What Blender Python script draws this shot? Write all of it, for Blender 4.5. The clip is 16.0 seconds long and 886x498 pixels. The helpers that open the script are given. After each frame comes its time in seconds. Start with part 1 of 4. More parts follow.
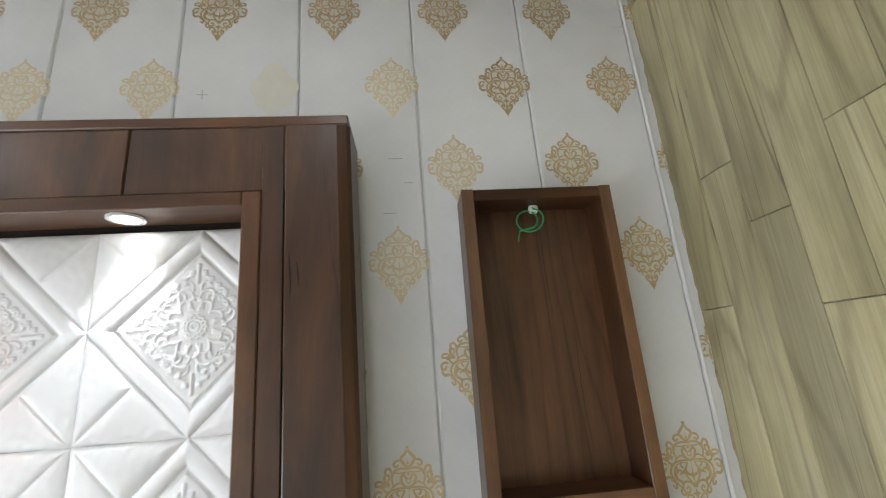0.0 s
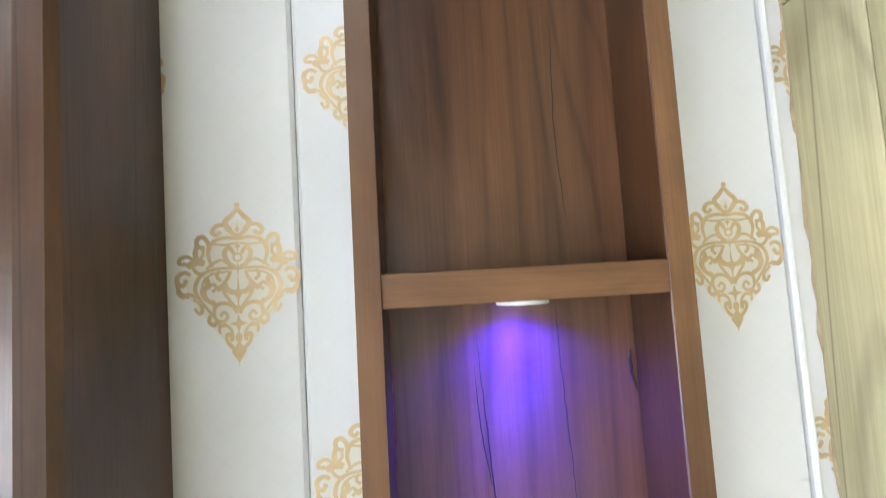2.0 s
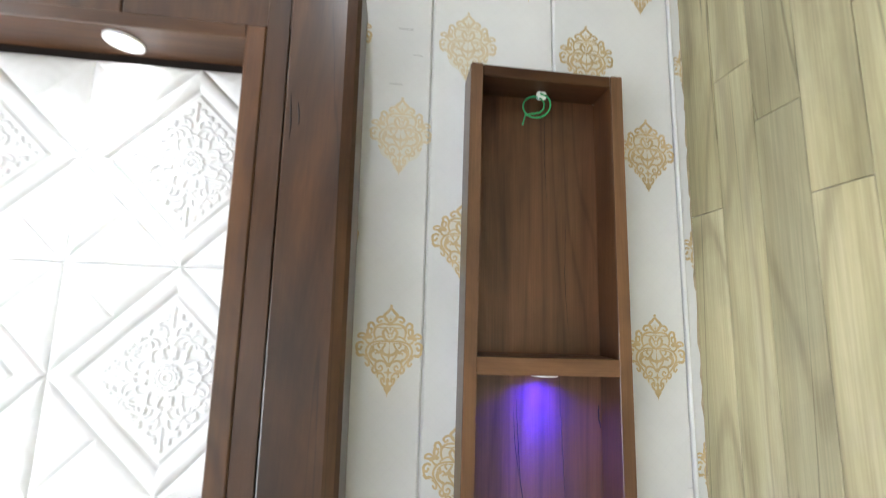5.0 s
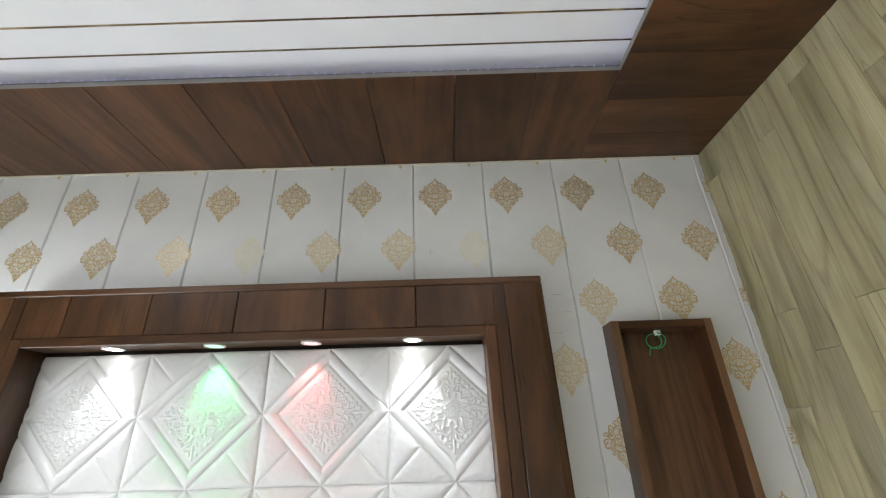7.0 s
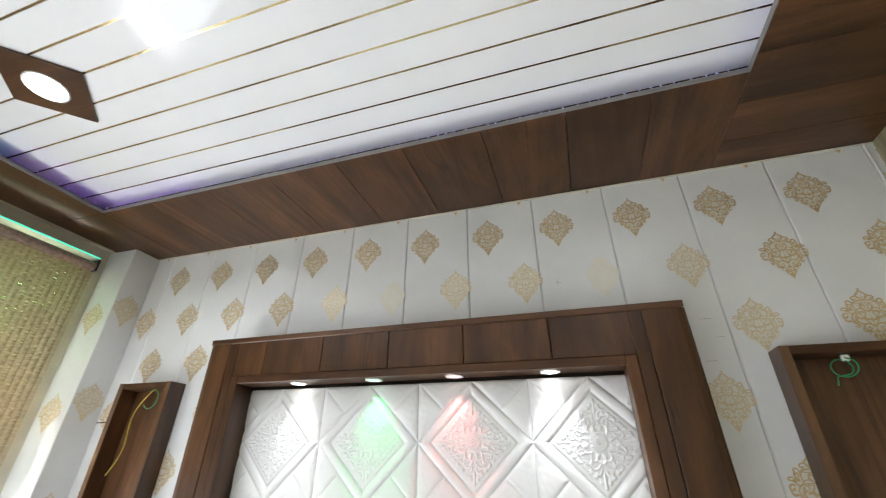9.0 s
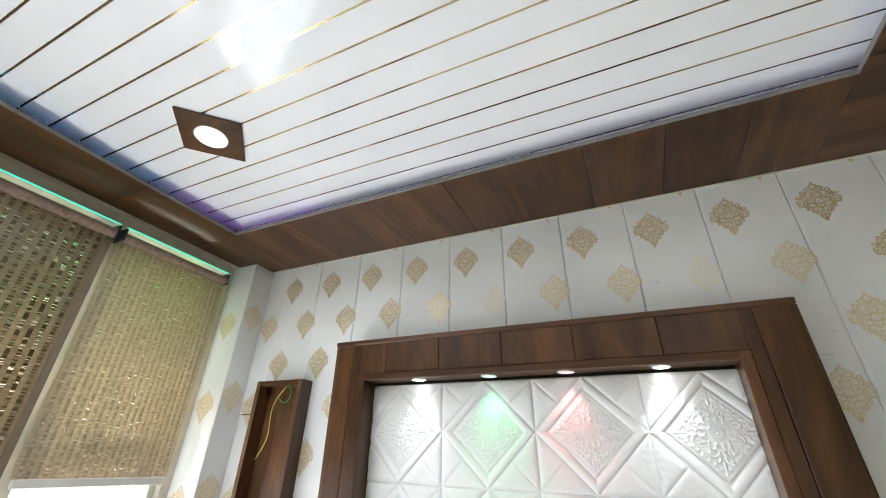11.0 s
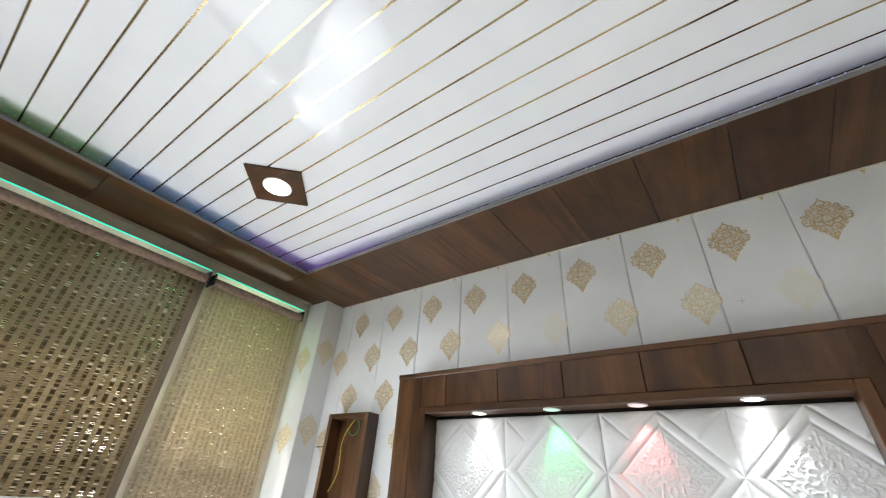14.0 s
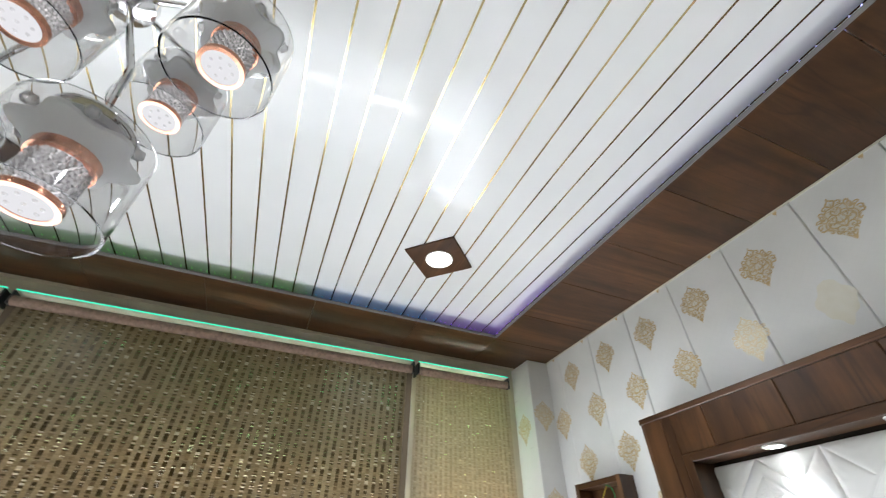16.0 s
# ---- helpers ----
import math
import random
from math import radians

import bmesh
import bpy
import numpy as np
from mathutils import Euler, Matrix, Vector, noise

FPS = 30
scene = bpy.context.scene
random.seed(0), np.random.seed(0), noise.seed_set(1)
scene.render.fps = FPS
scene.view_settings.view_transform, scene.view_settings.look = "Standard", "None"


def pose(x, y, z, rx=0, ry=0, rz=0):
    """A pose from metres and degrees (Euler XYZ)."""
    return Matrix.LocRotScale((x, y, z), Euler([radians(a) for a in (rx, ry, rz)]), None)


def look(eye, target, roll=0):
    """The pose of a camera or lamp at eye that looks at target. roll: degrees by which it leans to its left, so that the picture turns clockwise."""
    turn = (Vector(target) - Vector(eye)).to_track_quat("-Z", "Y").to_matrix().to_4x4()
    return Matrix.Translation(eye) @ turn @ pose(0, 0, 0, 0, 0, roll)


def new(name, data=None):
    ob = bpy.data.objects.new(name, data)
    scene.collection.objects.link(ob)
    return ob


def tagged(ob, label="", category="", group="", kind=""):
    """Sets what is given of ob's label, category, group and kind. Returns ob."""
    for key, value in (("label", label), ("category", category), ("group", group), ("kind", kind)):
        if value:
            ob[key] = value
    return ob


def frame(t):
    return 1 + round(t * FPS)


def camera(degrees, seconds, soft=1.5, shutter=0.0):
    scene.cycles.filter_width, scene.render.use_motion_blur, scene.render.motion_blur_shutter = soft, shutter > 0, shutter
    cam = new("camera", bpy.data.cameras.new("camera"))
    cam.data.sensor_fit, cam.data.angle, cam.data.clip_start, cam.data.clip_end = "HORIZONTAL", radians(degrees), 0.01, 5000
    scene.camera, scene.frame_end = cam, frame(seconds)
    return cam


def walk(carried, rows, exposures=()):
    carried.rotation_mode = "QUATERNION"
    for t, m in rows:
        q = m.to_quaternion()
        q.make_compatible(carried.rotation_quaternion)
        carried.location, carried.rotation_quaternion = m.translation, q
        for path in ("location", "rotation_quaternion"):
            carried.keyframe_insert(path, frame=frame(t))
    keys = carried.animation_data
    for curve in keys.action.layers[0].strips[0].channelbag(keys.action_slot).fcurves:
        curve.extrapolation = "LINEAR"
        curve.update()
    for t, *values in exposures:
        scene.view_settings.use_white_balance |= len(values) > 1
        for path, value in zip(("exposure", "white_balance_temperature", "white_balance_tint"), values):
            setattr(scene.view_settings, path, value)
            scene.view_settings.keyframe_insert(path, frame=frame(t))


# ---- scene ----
cam = camera(95.4, 16.0, soft=1.1, shutter=0.25)
PATH = [
    (0, (-0.609, -0.759, 1.678), (-0.432, 1.162, 2.206), -4.1),
    (0.5, (-0.577, -0.671, 1.663), (-0.326, 1.243, 2.184), -4.3),
    (1, (-0.547, -0.572, 1.617), (-0.289, 1.356, 2.08), -3.8),
    (1.5, (-0.476, -0.467, 1.544), (-0.34, 1.507, 1.832), -4.7),
    (2, (-0.452, -0.402, 1.455), (-0.321, 1.589, 1.599), -3.2),
    (2.5, (-0.441, -0.386, 1.37), (-0.323, 1.611, 1.39), -2.6),
    (3, (-0.43, -0.368, 1.286), (-0.349, 1.627, 1.171), -2.8),
    (3.5, (-0.427, -0.374, 1.259), (-0.343, 1.614, 1.058), -2.0),
    (4, (-0.43, -0.396, 1.291), (-0.306, 1.597, 1.184), -1.2),
    (4.5, (-0.495, -0.527, 1.422), (-0.341, 1.462, 1.574), 1.0),
    (5, (-0.615, -0.732, 1.529), (-0.404, 1.232, 1.841), 2.0),
    (5.2, (-0.636, -0.783, 1.556), (-0.467, 1.172, 1.941), 2.1),
    (7.3, (-0.993, -1.246, 1.707), (-1.016, 0.563, 2.56), -1.6),
    (7.5, (-0.99, -1.253, 1.701), (-1.057, 0.546, 2.572), -0.7),
    (8, (-0.986, -1.271, 1.709), (-1.241, 0.464, 2.671), -0.3),
    (8.5, (-0.981, -1.274, 1.71), (-1.385, 0.449, 2.641), -0.6),
    (9, (-0.997, -1.298, 1.697), (-1.55, 0.373, 2.647), 1.0),
    (9.5, (-1.036, -1.334, 1.684), (-1.755, 0.28, 2.621), 1.6),
    (10, (-1.1, -1.42, 1.681), (-1.858, 0.184, 2.604), 2.9),
    (10.2, (-1.141, -1.467, 1.662), (-1.893, 0.145, 2.575), 2.2),
    (12.5, (-1.142, -1.523, 1.68), (-1.988, -0.031, 2.708), 3.0),
    (13, (-1.124, -1.496, 1.684), (-2.054, -0.072, 2.737), 3.9),
    (13.5, (-1.092, -1.456, 1.683), (-2.039, -0.034, 2.723), 3.9),
    (14, (-1.062, -1.446, 1.665), (-2.124, -0.112, 2.711), 4.7),
    (14.5, (-1.036, -1.438, 1.65), (-2.234, -0.273, 2.749), 5.8),
    (15, (-1.044, -1.405, 1.656), (-2.331, -0.346, 2.761), 2.1),
    (15.5, (-1.123, -1.379, 1.642), (-2.492, -0.54, 2.835), 2.4),
    (16, (-1.163, -1.352, 1.653), (-2.597, -0.774, 2.922), 0.8),
]
EXPOSURES = [(0, 0.3, 6150, 10), (1.0, 0.58, 6100, 10), (1.5, 1.25, 5950, 10), (2.0, 1.45, 5900, 10), (3.5, 1.45, 5850, 10), (4.0, 1.5, 5850, 10), (4.5, 1.62, 5900, 10), (5.0, 1.02, 6050, 10), (5.3, 0.6, 6150, 10), (7.3, 0.08, 6250, 10), (9.0, 0.2, 6250, 10), (12.5, 0.1, 6200, 10), (16, 0.08, 6150, 10)]
walk(cam, [(t, look(eye, target, roll)) for t, eye, target, roll in PATH], EXPOSURES)

# ---- world, sun, exposure ----
world = bpy.data.worlds.new("sky")
scene.world = world
world.use_nodes = True
_n = world.node_tree.nodes
_sky = _n.new("ShaderNodeTexSky")
_sky.sky_type = 'NISHITA'
_sky.sun_disc = False
_sky.sun_elevation = radians(63.6)
_sky.sun_rotation = radians(243)
world.node_tree.links.new(_sky.outputs[0], _n["Background"].inputs[0])
_n["Background"].inputs[1].default_value = 0.1

_sun = bpy.data.lights.new("sun", 'SUN')
_sun.energy = 5.0
_sun.angle = radians(0.5)
_sun.color = (1.0, 0.95, 0.86)
sun = new("sun", _sun)
sun.matrix_world = look((-7.3, -3.5, 9), (-3.3, -1.5, 0))


def lamp(name, kind, loc, target, energy, color, **kw):
    d = bpy.data.lights.new(name, kind)
    d.energy = energy
    d.color = color
    if kind == 'AREA':
        d.shape = kw.get("shape", 'RECTANGLE')
        d.size = kw.get("size", 1.0)
        d.size_y = kw.get("size_y", 1.0)
        d.spread = radians(kw.get("spread", 180))
    if kind == 'SPOT':
        d.spot_size = radians(kw.get("cone", 60))
        d.spot_blend = kw.get("blend", 0.6)
        d.shadow_soft_size = kw.get("soft", 0.02)
    ob = new(name, d)
    ob.matrix_world = look(loc, target)
    return ob


# daylight through the uncovered lower part of the windows
lamp("window_daylight", 'AREA', (-3.05, -0.45, 0.75), (0, -0.45, 1.9), 11.0, (0.93, 0.97, 1.0), size=0.5, size_y=1.1, spread=172)
lamp("window_daylight", 'AREA', (-3.05, -2.0, 0.65), (0, -2.0, 1.75), 29, (0.95, 0.97, 0.98), size=2.3, size_y=0.95, spread=172)

# ---- measures ----
XR = -0.035          # tiled wall
XW = -3.12           # window wall
YS = -3.3            # wall behind the camera
ZB = 2.6             # underside of the timber border
ZC = 2.665           # panelled ceiling
RX0, RX1, RY0, RY1 = -2.785, -0.472, -2.9, -0.40   # ceiling recess


# ---- materials ----
def mat(name):
    m = bpy.data.materials.new(name)
    m.use_nodes = True
    nt = m.node_tree
    return m, nt, nt.nodes["Principled BSDF"]


def node(nt, kind, **kw):
    n = nt.nodes.new(kind)
    for k, v in kw.items():
        if k == "op":
            n.operation = v
        elif k == "blend":
            n.data_type = 'RGBA'
            n.blend_type = v
        else:
            n.inputs[k].default_value = v
    return n


def ramp(nt, fac, stops):
    r = nt.nodes.new("ShaderNodeValToRGB")
    while len(r.color_ramp.elements) < len(stops):
        r.color_ramp.elements.new(0.5)
    for e, (p, c) in zip(r.color_ramp.elements, stops):
        e.position = p
        e.color = (*c, 1) if len(c) == 3 else c
    nt.links.new(fac, r.inputs[0])
    return r.outputs[0]


def coords(nt, scale, shift=7.0):
    tc = nt.nodes.new("ShaderNodeTexCoord")
    oi = nt.nodes.new("ShaderNodeObjectInfo")
    mu = node(nt, "ShaderNodeMath", op='MULTIPLY')
    mu.inputs[1].default_value = shift
    nt.links.new(oi.outputs["Random"], mu.inputs[0])
    mp = nt.nodes.new("ShaderNodeMapping")
    mp.inputs["Scale"].default_value = scale
    ad = node(nt, "ShaderNodeVectorMath", op='ADD')
    nt.links.new(tc.outputs["Object"], ad.inputs[0])
    nt.links.new(mu.outputs[0], ad.inputs[1])
    nt.links.new(ad.outputs[0], mp.inputs[0])
    return mp.outputs[0], oi.outputs["Random"]


def noise_tex(nt, vec, scale, detail=4.0, rough=0.55, dist=0.0):
    n = nt.nodes.new("ShaderNodeTexNoise")
    n.inputs["Scale"].default_value = scale
    n.inputs["Detail"].default_value = detail
    n.inputs["Roughness"].default_value = rough
    n.inputs["Distortion"].default_value = dist
    nt.links.new(vec, n.inputs["Vector"])
    return n.outputs[0]


def mixc(nt, mode, fac, a, b):
    m = nt.nodes.new("ShaderNodeMix")
    m.data_type = 'RGBA'
    m.blend_type = mode
    for i, v in ((0, fac), (6, a), (7, b)):
        if isinstance(v, (int, float)):
            m.inputs[i].default_value = v
        elif isinstance(v, tuple):
            m.inputs[i].default_value = (*v, 1)
        else:
            nt.links.new(v, m.inputs[i])
    return m.outputs[2]


def bump(nt, bsdf, h, strength, dist=0.002):
    b = nt.nodes.new("ShaderNodeBump")
    b.inputs["Strength"].default_value = strength
    b.inputs["Distance"].default_value = dist
    nt.links.new(h, b.inputs["Height"])
    nt.links.new(b.outputs[0], bsdf.inputs["Normal"])


def wood(name, axis, dark, mid, light, rough=0.33, crack=0.5, coat=0.28, figure_depth=0.15, streaks=0.24, blotch=0.85, gloss=0.2):
    """Wood-grain laminate; the grain runs along the given axis."""
    m, nt, b = mat(name)
    s = [1.0, 1.0, 1.0]
    s[axis] = 0.09
    v, rnd = coords(nt, s)
    big = noise_tex(nt, v, 6.0, 6, 0.62, 1.6)
    s3 = [1.0, 1.0, 1.0]
    s3[axis] = 0.018
    vf, _ = coords(nt, s3, 5.0)
    fine = noise_tex(nt, vf, 420.0, 2, 0.6)
    streak = noise_tex(nt, vf, 75.0, 4, 0.65, 0.4)
    col = ramp(nt, big, [(0.30, dark), (0.5, mid), (0.72, light)])
    fc = ramp(nt, fine, [(0.32, (0.74, 0.72, 0.7)), (0.62, (1.08, 1.08, 1.08))])
    col = mixc(nt, 'MULTIPLY', 0.4, col, fc)
    stc = ramp(nt, streak, [(0.30, (0.68, 0.65, 0.62)), (0.5, (1, 1, 1)), (0.75, (1.12, 1.11, 1.1))])
    col = mixc(nt, 'MULTIPLY', streaks, col, stc)
    # growth lines that bend round knots
    s4 = [1.0, 1.0, 1.0]
    s4[axis] = 0.16
    vw, _ = coords(nt, s4, 11.0)
    wv = nt.nodes.new("ShaderNodeTexWave")
    wv.bands_direction = ('Y', 'X', 'X')[axis]
    wv.inputs["Scale"].default_value = 8.0
    wv.inputs["Distortion"].default_value = 24.0
    wv.inputs["Detail"].default_value = 1.5
    wv.inputs["Detail Scale"].default_value = 0.6
    nt.links.new(vw, wv.inputs["Vector"])
    fig = ramp(nt, wv.outputs["Fac"], [(0.0, (0.45, 0.42, 0.40)), (0.10, (0.86, 0.85, 0.84)), (0.4, (1.0, 1.0, 1.0)), (1.0, (1.08, 1.08, 1.08))])
    col = mixc(nt, 'MULTIPLY', figure_depth, col, fig)
    # a few dark cracks along the grain
    s2 = [1.0, 1.0, 1.0]
    s2[axis] = 0.05
    v2, _ = coords(nt, s2, 13.0)
    cr = noise_tex(nt, v2, 14.0, 2, 0.4, 0.8)
    band = ramp(nt, cr, [(0.490, (1, 1, 1)), (0.498, (0.16, 0.15, 0.14)), (0.502, (0.16, 0.15, 0.14)), (0.510, (1, 1, 1))])
    gate = noise_tex(nt, v, 5.0, 1)
    gate = ramp(nt, gate, [(0.46, (0, 0, 0)), (0.54, (crack, crack, crack))])
    col = mixc(nt, 'MULTIPLY', gate, col, band)
    # board to board difference
    sb = [1.0, 1.0, 1.0]
    sb[axis] = 0.4
    vb, _ = coords(nt, sb, 9.0)
    blot = noise_tex(nt, vb, 5.5, 5, 0.6, 1.2)
    col = mixc(nt, 'MULTIPLY', blotch, col, ramp(nt, blot, [(0.30, (0.56, 0.53, 0.5)), (0.5, (1.0, 1.0, 1.0)), (0.68, (1.5, 1.46, 1.4))]))
    # small knots
    kn = nt.nodes.new("ShaderNodeTexVoronoi")
    kn.inputs["Scale"].default_value = 3.2
    nt.links.new(vb, kn.inputs["Vector"])
    col = mixc(nt, 'MULTIPLY', blotch, col, ramp(nt, kn.outputs["Distance"], [(0.02, (0.36, 0.3, 0.26)), (0.075, (0.86, 0.83, 0.8)), (0.15, (1, 1, 1))]))
    tone = ramp(nt, rnd, [(0.0, (0.84, 0.83, 0.82)), (1.0, (1.16, 1.14, 1.1))])
    col = mixc(nt, 'MULTIPLY', 1.0, col, tone)
    nt.links.new(col, b.inputs["Base Color"])
    smear = noise_tex(nt, v, 3.0, 3)
    rr = node(nt, "ShaderNodeMapRange")
    rr.inputs[3].default_value = rough - 0.06
    rr.inputs[4].default_value = rough + 0.12
    nt.links.new(smear, rr.inputs[0])
    nt.links.new(rr.outputs[0], b.inputs["Roughness"])
    b.inputs["Coat Weight"].default_value = coat
    b.inputs["Specular IOR Level"].default_value = 0.38
    b.inputs["Coat Roughness"].default_value = gloss
    bump(nt, b, fine, 0.12, 0.001)
    return m


WD, WM, WL = (0.030, 0.0118, 0.0042), (0.064, 0.0270, 0.0098), (0.114, 0.0522, 0.0212)
wood_x = wood("brown_wood_grain_x", 0, WD, WM, WL, coat=0.1)
wood_y = wood("brown_wood_grain_y", 1, WD, WM, WL, coat=0.1)
wood_z = wood("brown_wood_grain_z", 2, WD, WM, WL)
edge_z = wood("tan_edge_grain_z", 2, (0.066, 0.031, 0.0145), (0.115, 0.058, 0.027), (0.175, 0.095, 0.047), 0.4, 0.2, 0.1)
edge_x = wood("tan_edge_grain_x", 0, (0.085, 0.04, 0.02), (0.15, 0.076, 0.036), (0.22, 0.12, 0.06), 0.4, 0.2, 0.1)
niche_back = wood("niche_back_grain", 2, (0.048, 0.0215, 0.0105), (0.10, 0.046, 0.0225), (0.158, 0.079, 0.041), 0.3, 0.6, 0.3, 0.45, 0.5, 0.5, 0.07)
tile_wood = wood("pale_plank_tile", 2, (0.26, 0.232, 0.125), (0.36, 0.33, 0.198), (0.425, 0.396, 0.262), 0.34, 0.55, 0.1, 0.45, 0.55, 0.32)


def plain(name, color, rough=0.5, var=0.06, metal=0.0, scale=6.0, bmp=0.0, bscale=200.0):
    m, nt, b = mat(name)
    v, rnd = coords(nt, (1, 1, 1))
    n1 = noise_tex(nt, v, scale, 4)
    lo = tuple(c * (1 - var) for c in color)
    hi = tuple(min(1, c * (1 + var)) for c in color)
    col = ramp(nt, n1, [(0.3, lo), (0.7, hi)])
    nt.links.new(col, b.inputs["Base Color"])
    b.inputs["Roughness"].default_value = rough
    b.inputs["Metallic"].default_value = metal
    if bmp:
        bump(nt, b, noise_tex(nt, v, bscale, 3), bmp, 0.001)
    return m


def pvc_wall():
    """White wall panel with a faint lattice print in the film."""
    m, nt, b = mat("white_wall_panel")
    v, rnd = coords(nt, (1, 1, 1), 0.0)
    st = noise_tex(nt, v, 5.0, 4)
    col = ramp(nt, st, [(0.3, (0.73, 0.735, 0.73)), (0.7, (0.80, 0.805, 0.80))])
    hts = []
    for turn in (45, -45):
        mp = nt.nodes.new("ShaderNodeMapping")
        mp.inputs["Rotation"].default_value = (0, radians(turn), 0)
        nt.links.new(v, mp.inputs[0])
        wv = nt.nodes.new("ShaderNodeTexWave")
        wv.wave_profile = 'TRI'
        wv.bands_direction = 'X'
        wv.inputs["Scale"].default_value = 17.0
        wv.inputs["Distortion"].default_value = 0.6
        wv.inputs["Detail Scale"].default_value = 3.0
        nt.links.new(mp.outputs[0], wv.inputs["Vector"])
        lat = ramp(nt, wv.outputs["Fac"], [(0.0, (0.955, 0.955, 0.95)), (0.16, (1, 1, 1))])
        col = mixc(nt, 'MULTIPLY', 0.35, col, lat)
    sc, _ = coords(nt, (6, 1, 60), 0.0)
    scr = noise_tex(nt, sc, 0.9, 2)
    scr = ramp(nt, scr, [(0.735, (1, 1, 1)), (0.76, (0.72, 0.72, 0.7))])
    col = mixc(nt, 'MULTIPLY', 0.5, col, scr)
    nt.links.new(col, b.inputs["Base Color"])
    b.inputs["Roughness"].default_value = 0.42
    bump(nt, b, wv.outputs["Fac"], 0.03, 0.0004)
    return m


panel_white = pvc_wall()
trim_white = plain("white_trim", (0.78, 0.78, 0.76), 0.35)
paint_white = plain("white_wall_paint", (0.72, 0.71, 0.67), 0.6, bmp=0.1)
cream = plain("cream_plaster", (0.66, 0.62, 0.52), 0.65, 0.12, bmp=0.15)
floor_mat = plain("pale_floor_tile", (0.48, 0.475, 0.465), 0.25, 0.08)
foam_mat = plain("white_padded_leatherette", (0.745, 0.745, 0.74), 0.36, 0.03, bmp=0.12, bscale=320.0)
dark_gap = plain("dark_groove", (0.02, 0.012, 0.008), 0.8)
chrome = plain("chrome", (0.72, 0.72, 0.73), 0.08, 0.03, 1.0)
copper = plain("rose_gold_metal", (0.72, 0.36, 0.24), 0.22, 0.05, 1.0)
gold_line = plain("gold_ceiling_bead", (0.58, 0.47, 0.26), 0.16, 0.1, 1.0)
concrete = plain("concrete", (0.45, 0.44, 0.42), 0.8, 0.2, bmp=0.3)
green_wire = plain("green_wire_sheath", (0.02, 0.30, 0.10), 0.4)
yellow_wire = plain("yellow_wire_sheath", (0.62, 0.48, 0.06), 0.4)
white_plug = plain("white_connector", (0.75, 0.76, 0.74), 0.4)
tube_mat = plain("brown_roller_cloth", (0.33, 0.23, 0.18), 0.8, 0.3, scale=60.0, bmp=0.3)
lip_grey = plain("grey_edge_strip", (0.21, 0.2, 0.195), 0.45)
alu = plain("pale_window_frame", (0.62, 0.62, 0.58), 0.4)
black_plastic = plain("black_plastic", (0.02, 0.02, 0.022), 0.45)

# glossy white ceiling film
ceil_white, _nt, _b = mat("glossy_white_ceiling_panel")
_v, _r = coords(_nt, (1, 1, 1), 0.0)
_c = ramp(_nt, noise_tex(_nt, _v, 3.0, 3), [(0.3, (0.82, 0.83, 0.845)), (0.7, (0.87, 0.875, 0.885))])
_nt.links.new(_c, _b.inputs["Base Color"])
_b.inputs["Roughness"].default_value = 0.06
_b.inputs["Specular IOR Level"].default_value = 0.34
bump(_nt, _b, noise_tex(_nt, _v, 9.0, 2), 0.05, 0.004)


def gold_print(name, lo, hi, keep):
    m, nt, b = mat(name)
    v, rnd = coords(nt, (1, 1, 1))
    n1 = noise_tex(nt, v, 40.0, 4)
    col = ramp(nt, n1, [(0.3, lo), (0.7, hi)])
    nt.links.new(col, b.inputs["Base Color"])
    b.inputs["Roughness"].default_value = 0.38
    b.inputs["Metallic"].default_value = keep
    return m


gold_motif = gold_print("gold_damask_print", (0.56, 0.42, 0.22), (0.70, 0.55, 0.32), 0.38)
tint_motif = gold_print("pale_gold_ground", (0.735, 0.70, 0.61), (0.76, 0.73, 0.655), 0.05)
pale_motif = gold_print("worn_gold_print", (0.66, 0.55, 0.36), (0.72, 0.62, 0.43), 0.25)


def glow(name, color, strength):
    m = bpy.data.materials.new(name)
    m.use_nodes = True
    nt = m.node_tree
    nt.nodes.clear()
    e = nt.nodes.new("ShaderNodeEmission")
    o = nt.nodes.new("ShaderNodeOutputMaterial")
    e.inputs[0].default_value = (*color, 1)
    e.inputs[1].default_value = strength
    nt.links.new(e.outputs[0], o.inputs[0])
    return m


led_white = glow("white_led_lens", (1.0, 0.97, 0.92), 14.0)
led_green = glow("green_led_lens", (0.45, 1.0, 0.55), 1.8)
led_red = glow("red_led_lens", (1.0, 0.5, 0.48), 1.8)
led_violet = glow("violet_led_lens", (0.16, 0.14, 1.0), 26.0)
LED_HUES = {"violet": (0.42, 0.2, 1.0), "blue": (0.12, 0.42, 1.0), "white": (0.5, 0.5, 1.0), "green": (0.28, 1.0, 0.22)}
led_dots = {k_: glow(k_ + "_led_dot", c_, {"violet": 4.0, "blue": 4.0, "white": 3.0, "green": 3.0}[k_]) for k_, c_ in LED_HUES.items()}
led_tapes = {k_: glow(k_ + "_led_tape", c_, {"violet": 2.0, "blue": 1.6, "white": 0.75, "green": 0.7}[k_]) for k_, c_ in LED_HUES.items()}
panel_led = glow("round_downlight_lens", (1.0, 0.98, 0.94), 16.0)
chand_led = glow("chandelier_led", (1.0, 0.96, 0.95), 0.8)
chand_core = glow("lit_crystal_core", (1.0, 0.95, 0.94), 0.9)

